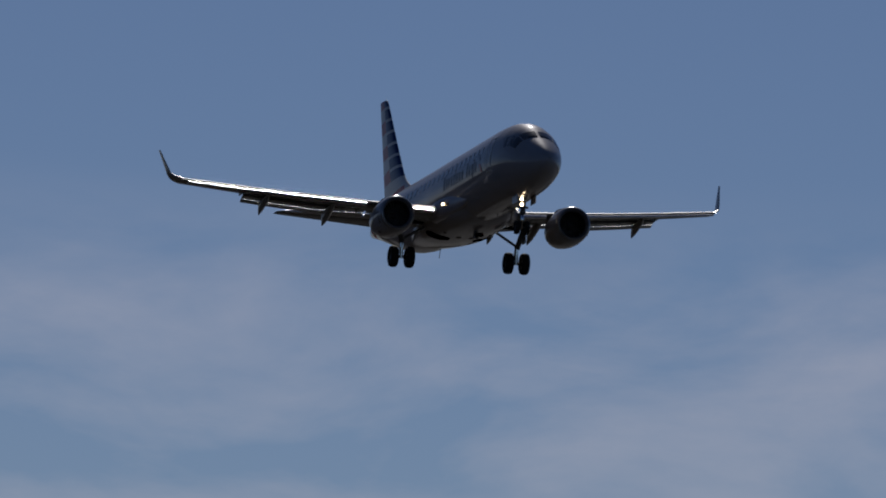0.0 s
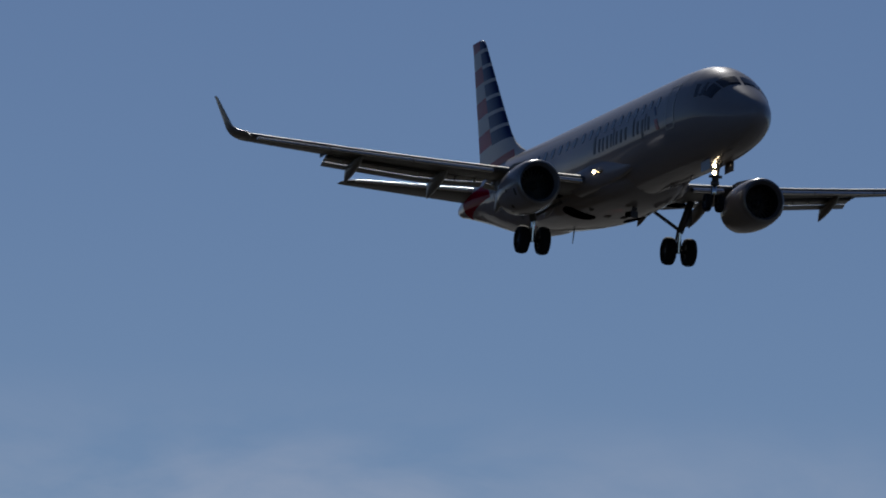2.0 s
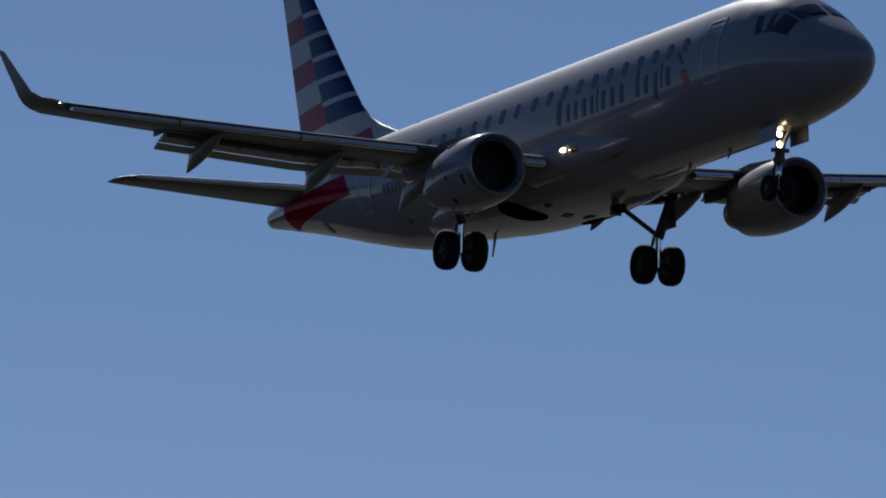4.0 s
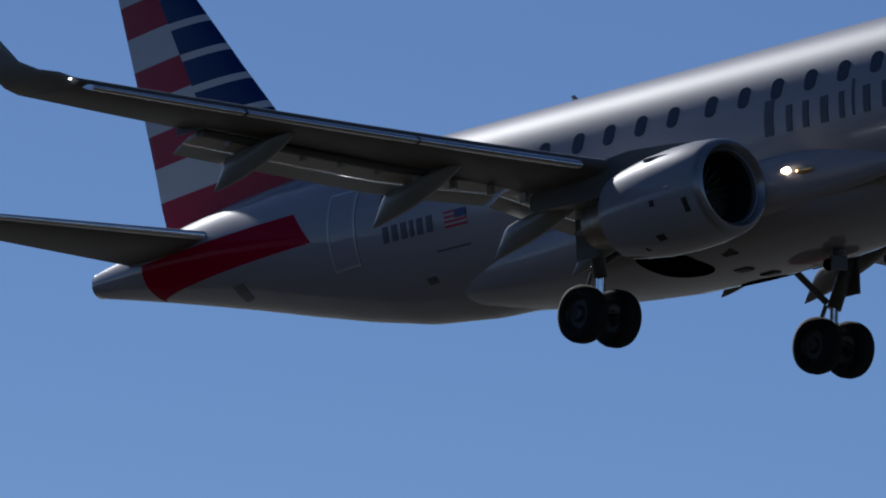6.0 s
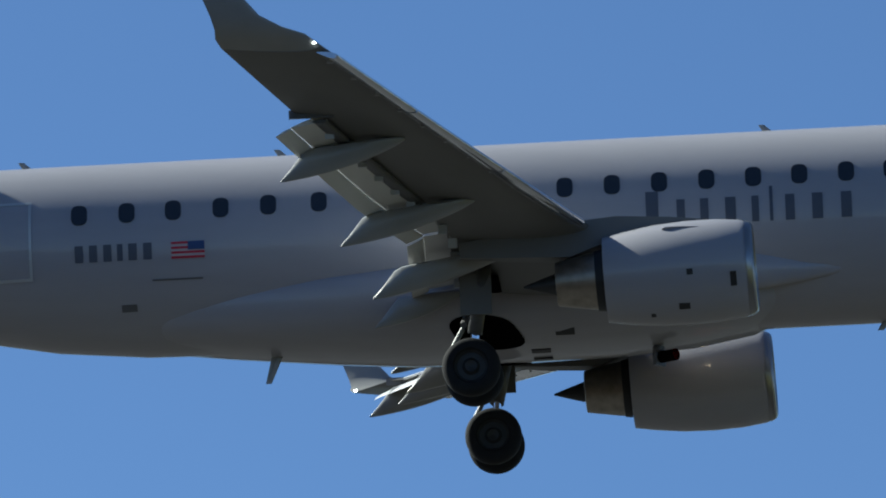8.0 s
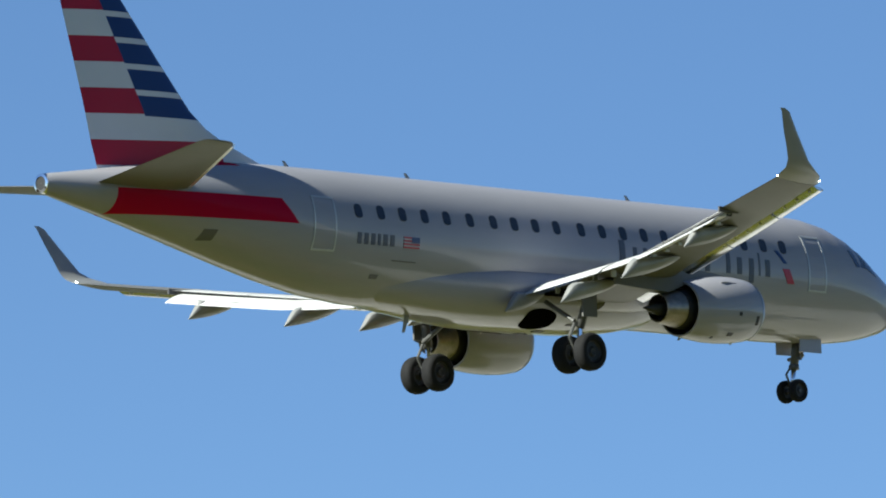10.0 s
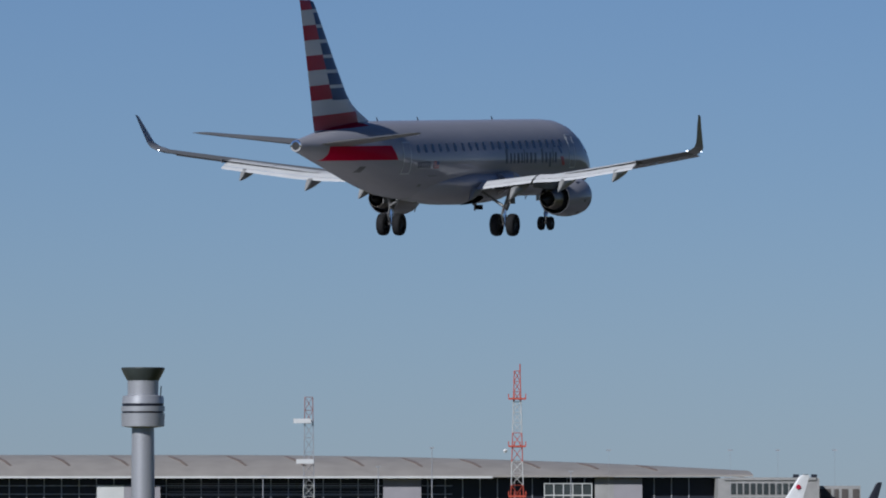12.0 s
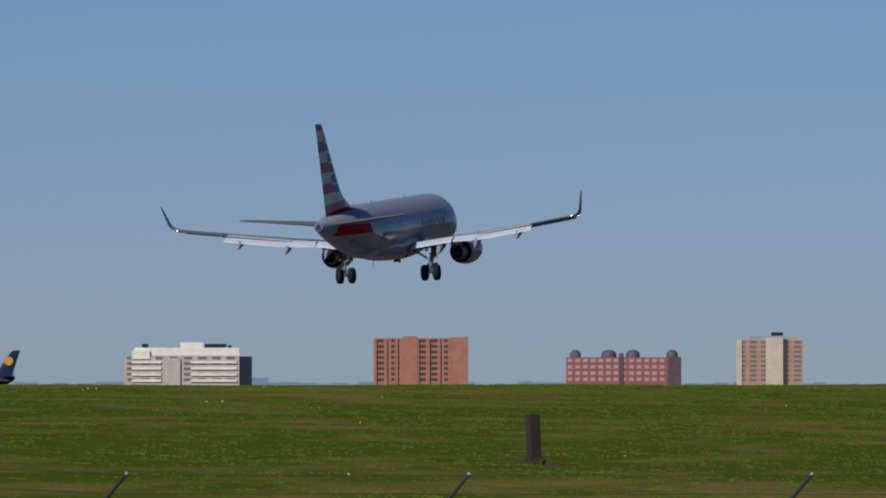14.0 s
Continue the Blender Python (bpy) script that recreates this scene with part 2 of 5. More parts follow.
# ---- mesh helpers ----
def part(name, bm, material, parent=None, label=""):
    me = bpy.data.meshes.new(name)
    bmesh.ops.recalc_face_normals(bm, faces=bm.faces[:])
    bm.to_mesh(me)
    bm.free()
    me.materials.append(material)
    ob = new(name, me)
    if parent:
        ob.parent = parent
    if label:
        ob["label"] = label
    return ob


def smooth(ob, angle=35):
    me = ob.data
    for p in me.polygons:
        p.use_smooth = True
    me.set_sharp_from_angle(angle=radians(angle))
    return ob


def loft(rings, caps=True, closed=True, bm=None):
    bm = bm or bmesh.new()
    vs = [[bm.verts.new(p) for p in r] for r in rings]
    n = len(rings[0])
    for a, b in zip(vs, vs[1:]):
        for i in range(n if closed else n - 1):
            j = (i + 1) % n
            bm.faces.new((a[i], a[j], b[j], b[i]))
    if caps and closed:
        bm.faces.new(vs[0][::-1])
        bm.faces.new(vs[-1])
    return bm


def box(bm, x0, x1, y0, y1, z0, z1, m=None):
    vs = [bm.verts.new(Vector(p) if m is None else m @ Vector(p)) for p in
          ((x0, y0, z0), (x1, y0, z0), (x1, y1, z0), (x0, y1, z0), (x0, y0, z1), (x1, y0, z1), (x1, y1, z1), (x0, y1, z1))]
    for f in ((3, 2, 1, 0), (4, 5, 6, 7), (0, 1, 5, 4), (1, 2, 6, 5), (2, 3, 7, 6), (3, 0, 4, 7)):
        bm.faces.new([vs[i] for i in f])
    return bm


def rod(bm, a, b, r0, r1=None, n=10):
    """A round bar from a to b."""
    a, b = Vector(a), Vector(b)
    r1 = r0 if r1 is None else r1
    q = (b - a).to_track_quat("Z", "Y")
    rings = []
    for p, r in ((a, r0), (b, r1)):
        rings.append([p + q @ Vector((r * math.cos(2 * math.pi * i / n), r * math.sin(2 * math.pi * i / n), 0)) for i in range(n)])
    return loft(rings, bm=bm)


def turned(profile, n=32, axis="x", at=(0, 0, 0), caps=False, bm=None):
    """A turned body: profile of (along, radius) about an axis through at."""
    at = Vector(at)
    rings = []
    for s, r in profile:
        ring = []
        for i in range(n):
            a = 2 * math.pi * i / n
            c, d = r * math.cos(a), r * math.sin(a)
            ring.append(at + (Vector((s, c, d)) if axis == "x" else Vector((c, s, d)) if axis == "y" else Vector((c, d, s))))
        rings.append(ring)
    return loft(rings, caps=caps, bm=bm)


# ---- the airliner: x forward from the nose, y to port, z up from the cabin's middle ----
STATIONS = [  # aft of nose, top, bottom, half width
    (0.0, -0.50, -0.58, 0.03), (0.06, -0.36, -0.74, 0.17), (0.2, -0.22, -0.89, 0.32), (0.5, 0.0, -1.08, 0.53), (1.0, 0.30, -1.27, 0.78), (1.6, 0.63, -1.41, 1.0), (2.1, 0.94, -1.50, 1.14),
    (2.7, 1.26, -1.57, 1.26), (3.4, 1.50, -1.63, 1.36), (4.2, 1.63, -1.66, 1.435), (5.4, 1.675, -1.675, 1.49), (7, 1.675, -1.675, 1.505),
    (19.5, 1.675, -1.675, 1.505), (21, 1.675, -1.64, 1.505), (22.5, 1.675, -1.50, 1.49), (24, 1.66, -1.22, 1.43),
    (25.5, 1.61, -0.88, 1.31), (27, 1.50, -0.52, 1.12), (28.5, 1.33, -0.18, 0.87), (29.6, 1.16, 0.06, 0.66), (30.6, 1.02, 0.27, 0.44), (31.2, 0.94, 0.39, 0.31), (31.42, 0.90, 0.44, 0.25)]
_S = np.array(STATIONS)


def hull(s, th, off=0.0):
    """A point of the hull s metres aft, th radians up from starboard's waterline (th = 0: starboard, pi: port)."""
    top, bot, hw = (np.interp(s, _S[:, 0], _S[:, k]) for k in (1, 2, 3))
    zc, hh = (top + bot) / 2, (top - bot) / 2
    return Vector((-s, -(hw + off) * math.cos(th), zc + (hh + off) * math.sin(th)))


def hull_th(s, z):
    top, bot = (np.interp(s, _S[:, 0], _S[:, k]) for k in (1, 2))
    return math.asin(max(-1, min(1, (z - (top + bot) / 2) / ((top - bot) / 2))))


def decal(s0, s1, z0, z1, off=0.012, port=False, slant=0.0, nx=None, nz=4):
    """A thin plate laid on the hull between two stations and two heights."""
    nx = nx or max(1, int(abs(s1 - s0) / 0.4))
    bm = bmesh.new()
    outer, inner = [], []
    for i in range(nx + 1):
        o, q = [], []
        for j in range(nz + 1):
            z = z0 + (z1 - z0) * j / nz
            s = s0 + (s1 - s0) * i / nx + slant * (z - z0)
            th = hull_th(s, z)
            th = math.pi - th if port else th
            o.append(hull(s, th, off))
            q.append(hull(s, th, -0.01))
        outer.append(o), inner.append(q)
    rings = [[*o, *q[::-1]] for o, q in zip(outer, inner)]
    return loft(rings, bm=bm)


airliner = new("airliner")
tagged(airliner, "silver twin-engine airliner with striped tail, flying with landing gear down", "airliner")

N = 56
SS = sorted(set([s for s, *_ in STATIONS] + [float(v) for v in np.arange(0, 31.4, 0.5)]))
fuselage = smooth(part("fuselage", loft([[hull(s, 2 * math.pi * i / N) for i in range(N)] for s in SS]), M["body"], airliner), 50)


BELLY = np.array([(9.5, 0.05, 0.3), (10.2, 0.55, 0.95), (10.8, 0.8, 1.25), (11.8, 0.98, 1.5), (13, 1.06, 1.66), (15, 1.1, 1.72), (16.5, 1.08, 1.62), (17.6, 1.0, 1.46), (18.6, 0.9, 1.3), (19.6, 0.79, 1.17), (20.6, 0.66, 1.0), (21.4, 0.45, 0.75), (22.0, 0.15, 0.3)])


def belly_point(s, a, off=0.0):
    """A point of the wing fairing s metres aft; a: radians round from port's side, negative below."""
    h, w = np.interp(s, BELLY[:, 0], BELLY[:, 1]) + off, np.interp(s, BELLY[:, 0], BELLY[:, 2]) + off
    c, d = math.cos(a), math.sin(a)
    return Vector((-s, w * math.copysign(abs(c) ** 0.75, c), -1.0 + h * 0.88 * math.copysign(abs(d) ** 0.8, d) * (1 if d < 0 else 0.55)))


def belly():
    return loft([[belly_point(s, 2 * math.pi * i / 32) for i in range(32)] for s in BELLY[:, 0]])


smooth(part("wing_fairing", belly(), M["body"], airliner), 60)


def airfoil(n=14):
    """Outline points (along, up) of a section of chord one; along goes aft."""
    up, lo = [], []
    for i in range(n + 1):
        x = 0.5 * (1 - math.cos(math.pi * i / n))
        t = 5 * (0.2969 * math.sqrt(x) - 0.126 * x - 0.3516 * x * x + 0.2843 * x ** 3 - 0.1015 * x ** 4)
        up.append((x, t)), lo.append((x, -t))
    return up[::-1] + lo[1:-1]


AF = airfoil()


def foil(sections, bm=None):
    """sections: (leading edge point, chord, thickness share, lean, nose-down turn); lean: degrees from lying to standing."""
    rings = []
    for le, chord, thick, lean, turn in sections:
        le = Vector(le)
        u = Vector((0, math.sin(radians(lean)), math.cos(radians(lean))))
        ax = Vector((-math.cos(radians(turn)), 0, 0)) - u * math.sin(radians(turn))
        u2 = u * math.cos(radians(turn)) - Vector((1, 0, 0)) * math.sin(radians(turn))
        rings.append([le + ax * (chord * x) + u2 * (chord * thick * t) for x, t in AF])
    return loft(rings, bm=bm)


def wing_le(y):
    return -12.05 - (y - 1.5) * 0.458


def wing_te(y):
    return -15.98 + (y - 1.5) * 0.028 if y < 4.3 else -15.9 - (y - 4.3) * 0.335


def wing_chord(y):
    """The fixed wing's chord, cut short where the flaps lie behind it."""
    return (wing_le(y) - wing_te(y)) * (0.97 if y > 9.5 else 0.89)


def wing_z(y):
    return -1.12 + (y - 1.5) * 0.115 + 0.0018 * (y - 1.5) ** 2


FLIP = Matrix.Diagonal((1, -1, 1, 1))


def sided(bm, side):
    if side < 0:
        bm.transform(FLIP)
        bmesh.ops.reverse_faces(bm, faces=bm.faces[:])
    return bm


def make_wing(side):
    ys = [0.9, 1.5, 2.4, 3.4, 4.3, 6, 8, 9.48, 9.53, 11, 12.2]
    secs = [((wing_le(y), y, wing_z(y)), wing_chord(y), 0.13 if y < 5 else 0.115, 0, 2.0 - y * 0.25) for y in ys]
    wing = smooth(part("wing", sided(foil(secs), side), M["wing"], airliner), 40)
    wl = [((wing_le(12.2), 12.2, wing_z(12.2)), (wing_le(12.2) - wing_te(12.2)) * 0.97, 0.1, 0, -1), ((-17.15, 12.42, 0.44), 1.42, 0.09, -12, 0), ((-17.5, 12.58, 0.54), 1.06, 0.09, -35, 0), ((-17.85, 12.69, 0.72), 0.76, 0.09, -60, 0),
          ((-18.05, 12.75, 0.95), 0.65, 0.09, -74, 0), ((-18.45, 12.86, 1.4), 0.47, 0.09, -77, 0), ((-18.8, 12.97, 1.82), 0.29, 0.08, -77, 0), ((-18.98, 12.99, 1.9), 0.18, 0.06, -77, 0)]
    smooth(part("winglet", sided(foil(wl), side), M["fairing"], wing), 40)
    # drooped slats along the leading edge
    for y0, y1 in ((2.0, 3.3), (4.75, 7.2), (7.25, 9.8), (9.85, 12.1)):
        s2 = []
        for y in np.linspace(y0, y1, 4):
            c = 0.40 + 0.035 * (12 - y)
            s2.append(((wing_le(y) + 0.22, y, wing_z(y) - 0.15), c * 0.9, 0.25, 0, -14))
        smooth(part("slat", sided(foil(s2), side), M["slat"], wing, "bare metal slat lowered ahead of the wing"), 40)
    # flaps let down, each with a tail flap behind it
    for y0, y1 in ((1.75, 4.2), (4.3, 9.5)):
        main, tail = [], []
        for y in np.linspace(y0, y1, 6):
            c = 0.66 - (y - 1.75) * 0.012
            x, z = wing_te(y) + 0.50, wing_z(y) - 0.05 + 0.16 * min(1.0, max(0.0, (6 - y) / 1.7))
            main.append(((x, y, z), c, 0.15, 0, 15))
            tail.append(((x - c * 0.95, y, z - c * 0.28), c * 0.48, 0.13, 0, 27))
        # dark strip on the flap's nose paints the slot's shade
        gap_shade = [((le[0] + 0.03, le[1], le[2] - 0.03), 0.24, 0.5, 0, 10) for le, *_ in main]
        smooth(part("flap_gap_shade", sided(foil(gap_shade), side), M["seam"], wing, "dark strip painting the shaded gap ahead of the flap"), 40)
        smooth(part("flap", sided(foil(main), side), M["flap"], wing, "flap let down for landing"), 40)
        smooth(part("tail_flap", sided(foil(tail), side), M["flap"], wing, "second flap element let down"), 40)
    # spoiler panels on the upper surface ahead of the flaps
    for y0, y1 in ((2.0, 4.15), (4.3, 5.8), (5.84, 7.6), (7.64, 9.4)):
        rings = []
        for y in (y0, y1):
            ch, th_, tn = wing_chord(y), 0.13 if y < 5 else 0.115, radians(2.0 - y * 0.25)
            edge = []
            for u in (0.70, 0.76, 0.82, 0.88, 0.94, 0.985):
                t = 5 * (0.2969 * math.sqrt(u) - 0.126 * u - 0.3516 * u * u + 0.2843 * u ** 3 - 0.1015 * u ** 4)
                edge.append(Vector((wing_le(y) - ch * u * math.cos(tn), y, wing_z(y) - ch * u * math.sin(tn) + ch * th_ * t)))
            rings.append([p + Vector((0, 0, 0.018)) for p in edge] + [p - Vector((0, 0, 0.02)) for p in edge[::-1]])
        smooth(part("spoiler", sided(loft(rings), side), M["spoiler"], wing, "light grey spoiler panel"), 30)
    # flap track fairings: a canoe under the wing that ends in a beak below the flap
    for y, tip_x, tip_z, L, wide in ((1.69, -17.03, -1.77, 1.5, 0.12), (3.51, -16.91, -1.71, 2.3, 0.19), (5.87, -17.23, -1.37, 2.2, 0.18), (8.62, -17.94, -0.94, 2.0, 0.16)):
        z0 = wing_z(y) - 0.08
        rings = []
        for k in range(19):
            u = k / 18
            x = tip_x + L * (1 - u)
            line = z0 - 0.06 + (tip_z - z0 + 0.06) * u
            low = line - 0.13 * math.sin(math.pi * u) ** 0.8 * (1 - 0.3 * u)
            knee = 1 - 0.42 / L
            high = z0 + (tip_z + 0.52 - z0) * (u / knee) ** 1.4 if u < knee else tip_z + 0.52 * (1 - u) / (1 - knee)
            high = max(high, low + 0.02)
            w = 0.015 + wide * min(1.0, math.sin(math.pi * 0.5 * min(1, u / 0.35)) ** 0.6, ((1 - u) / 0.24) ** 0.8 if u < 1 else 0.0)
            ring = []
            for i in range(14):
                a = 2 * math.pi * i / 14
                c, d = math.cos(a), math.sin(a)
                ring.append(Vector((x, y + w * math.copysign(abs(c) ** 0.8, c) * (0.75 + 0.25 * d), (high + low) / 2 + (high - low) / 2 * math.copysign(abs(d) ** 0.8, d))))
            rings.append(ring)
        smooth(part("flap_track_fairing", sided(loft(rings), side), M["fairing"], wing, "pointed pale flap track fairing"), 32)
    # hinge brackets at the dark strip ahead of the flaps
    for y in np.arange(2.2, 9.4, 0.62):
        x, z = wing_te(y) + 0.40, wing_z(y) - 0.12
        part("flap_bracket", sided(box(bmesh.new(), x - 0.09, x + 0.05, y - 0.03, y + 0.03, z - 0.10, z + 0.06), side), M["bare"], wing)
    # slat tracks, and small polished domes added on the slats to catch sun glints
    for y in np.arange(2.3, 12.1, 0.7):
        if 3.2 < y < 4.8:
            continue
        x, z = wing_le(y) + 0.212, wing_z(y) - 0.145
        smooth(part("glint_dome", sided(turned([(-0.05, 0.006), (-0.03, 0.018), (-0.01, 0.022), (0.01, 0.018), (0.022, 0.003)], 12, "x", (x, y, z), caps=True), side), M["slat"], wing), 60)
    for y in np.arange(5.0, 12.0, 0.68):
        x, z = wing_le(y), wing_z(y)
        part("slat_track", sided(box(bmesh.new(), x - 0.12, x + 0.1, y - 0.02, y + 0.02, z - 0.125, z - 0.09), side), M["fairing"], wing)
    # aileron and access panel seams under the wing
    part("aileron_seam", sided(box(bmesh.new(), wing_te(9.6) - 0.02, wing_te(9.6) + 0.7, 9.56, 9.60, wing_z(9.6) - 0.09, wing_z(9.6) + 0.05), side), M["seam"], wing)
    # wing tip lamps: one sunk in the leading edge, one on the trailing edge
    bm = turned([(-0.03, 0.01), (0.012, 0.01), (0.02, 0.003)], 12, "x", (-17.03, 12.31, 0.335), caps=True)
    smooth(part("wing_tip_lamp", sided(bm, side), M["navlamp"], wing, "lit white wing tip lamp"))
    bm = turned([(-0.04, 0.004), (-0.03, 0.014), (0.03, 0.02)], 12, "x", (-18.45, 12.2, 0.38), caps=True)
    smooth(part("tail_tip_lamp", sided(bm, side), M["navlamp"], wing, "lit white lamp on the wing's trailing tip"))
    # landing lamp behind a clear cover in the wing root
    cover = turned([(-0.30, 0.03), (-0.18, 0.06), (0.0, 0.075), (0.14, 0.055), (0.2, 0.01)], 16, "x", (-11.50, 1.545, -0.92), caps=True)
    smooth(part("lamp_cover", sided(cover, side), M["amber_glass"], wing, "amber-tinted glossy lamp cover"), 60)
    bm = turned([(-0.08, 0.06), (0.02, 0.06), (0.05, 0.04), (0.06, 0.01)], 14, "x", (-11.80, 1.66, -0.90), caps=True)
    smooth(part("landing_lamp", sided(bm, side), M["lamp"], wing, "lit landing lamp in the wing root"))


def make_root_glove(side):
    rings = []
    for s, w, h, z in ((9.1, 1.2, 0.1, -0.95), (9.9, 1.28, 0.24, -0.95), (10.5, 1.38, 0.33, -0.95), (11.1, 1.49, 0.40, -0.95), (11.6, 1.58, 0.44, -0.96), (11.85, 1.72, 0.45, -0.98), (12.4, 1.92, 0.46, -1.03), (13.5, 2.0, 0.44, -1.08)):
        rings.append([Vector((-s, 1.0 + (w - 1.0) * (0.5 + 0.5 * math.cos(a)), z + h * math.sin(a))) for a in (2 * math.pi * i / 16 for i in range(16))])
    smooth(part("wing_root_glove", sided(loft(rings), side), M["body"], airliner), 60)


for side in (1, -1):
    make_wing(side)
    make_root_glove(side)


def make_engine(side):
    at = (0.0, 4.0, -1.6)
    eng = new("engine")
    eng.parent = airliner
    hub = Matrix.Translation((-10.66, 0, -1.58))
    eng.matrix_basis = hub @ Matrix.Rotation(radians(-2.2), 4, "Y") @ hub.inverted()
    nac = [(-10.72, 0.60), (-10.62, 0.66), (-10.60, 0.70), (-10.63, 0.745), (-10.8, 0.80), (-11.2, 0.845), (-11.7, 0.855), (-12.2, 0.83), (-12.7, 0.765), (-13.05, 0.70), (-13.06, 0.66), (-12.6, 0.68)]
    smooth(part("nacelle", sided(turned(nac, 40, "x", at), side), M["body"], eng), 40)
    lip = [(-10.80, 0.585), (-10.66, 0.625), (-10.59, 0.68), (-10.60, 0.715), (-10.64, 0.75), (-10.72, 0.785)]
    smooth(part("intake_lip", sided(turned(lip, 40, "x", at), side), M["lip"], eng, "bare metal intake lip"), 60)
    duct = [(-10.75, 0.60), (-11.2, 0.59), (-11.6, 0.59), (-11.6, 0.01)]
    smooth(part("intake_duct", sided(turned(duct, 32, "x", at), side), M["black"], eng), 40)
    spin = [(-11.15, 0.01), (-11.25, 0.09), (-11.5, 0.2)]
    smooth(part("spinner", sided(turned(spin, 20, "x", at), side), M["dull_metal"], eng))
    fan = new("fan")
    fan.parent = eng
    for i in range(24):
        r = Matrix.Rotation(2 * math.pi * i / 24, 4, "X")
        m = Matrix.Translation(at) @ r @ Matrix.Translation((-11.45, 0, 0)) @ Matrix.Rotation(radians(35), 4, "Z")
        part("fan_blade", sided(box(bmesh.new(), -0.09, 0.09, -0.012, 0.012, 0.18, 0.57, m), side), M["dull_metal"], fan)
    gap = [(-12.4, 0.67), (-13.02, 0.655), (-13.03, 0.648), (-12.45, 0.64), (-12.4, 0.42)]
    smooth(part("fan_duct", sided(turned(gap, 32, "x", at), side), M["black"], eng), 40)
    core = [(-12.4, 0.52), (-12.9, 0.515), (-13.3, 0.46), (-13.85, 0.36), (-13.86, 0.335), (-13.5, 0.34)]
    smooth(part("core_nozzle", sided(turned(core, 32, "x", at), side), M["nozzle"], eng, "heat-stained metal core nozzle"), 40)
    # black ring paints the deep shade between nacelle and core
    shade_ring = [(-12.42, 0.53), (-12.95, 0.527), (-13.2, 0.492), (-13.205, 0.47)]
    smooth(part("duct_shade", sided(turned(shade_ring, 32, "x", at), side), M["black"], eng, "black ring painting the shade in the fan duct round the core"), 40)
    back = [(-13.5, 0.345), (-13.55, 0.2)]
    part("turbine_duct", sided(turned(back, 24, "x", at), side), M["black"], eng)
    plug = [(-13.5, 0.22), (-13.8, 0.2), (-14.1, 0.11), (-14.4, 0.015)]
    smooth(part("exhaust_plug", sided(turned(plug, 20, "x", at, caps=True), side), M["hub"], eng, "dark exhaust cone"))
    # small vents and side strake
    for x, deg, a, b in ((-11.65, -12, 0.05, 0.05), (-11.78, -52, 0.09, 0.06), (-10.95, -24, 0.05, 0.12), (-12.3, -65, 0.04, 0.04)):
        th = radians(deg)
        rad = float(np.interp(-x, [10.63, 10.8, 11.2, 11.7, 12.2, 12.7], [0.745, 0.80, 0.845, 0.855, 0.83, 0.765]))
        m = Matrix.Translation((x, at[1] + rad * math.cos(th), at[2] + rad * math.sin(th))) @ Matrix.Rotation(th, 4, "X")
        part("cowl_vent", sided(box(bmesh.new(), -a, a, -0.02, 0.007, -b, b, m), side), M["black"], eng, "small dark cowl vent")
    th = radians(48)
    m = Matrix.Translation((-11.75, at[1] + 0.85 * math.cos(th), at[2] + 0.85 * math.sin(th))) @ Matrix.Rotation(th, 4, "X")
    rings = [[m @ Vector((x, -0.02, z)), m @ Vector((x, h, z * 0.5)), m @ Vector((x, h, -z * 0.5)), m @ Vector((x, -0.02, -z))] for x, h, z in ((0.3, 0.0, 0.01), (0.0, 0.03, 0.012), (-0.25, 0.04, 0.012), (-0.3, 0.02, 0.01))]
    part("nacelle_strake", sided(loft(rings), side), M["body"], eng)
    # pylon
    rings = []
    for s, z0, z1, w in ((11.2, -0.82, -0.75, 0.04), (11.9, -0.85, -0.66, 0.12), (12.8, -0.95, -0.58, 0.18), (13.6, -1.2, -0.62, 0.2), (14.6, -1.12, -0.72, 0.15), (15.4, -1.02, -0.78, 0.04)):
        rings.append([Vector((-s, 4.0 + w * c, (z0 + z1) / 2 + (z1 - z0) / 2 * d)) for c, d in ((1, -1), (1, 1), (-1, 1), (-1, -1))])
    smooth(part("pylon", sided(loft(rings), side), M["wing"], eng), 30)


for side in (1, -1):
    make_engine(side)


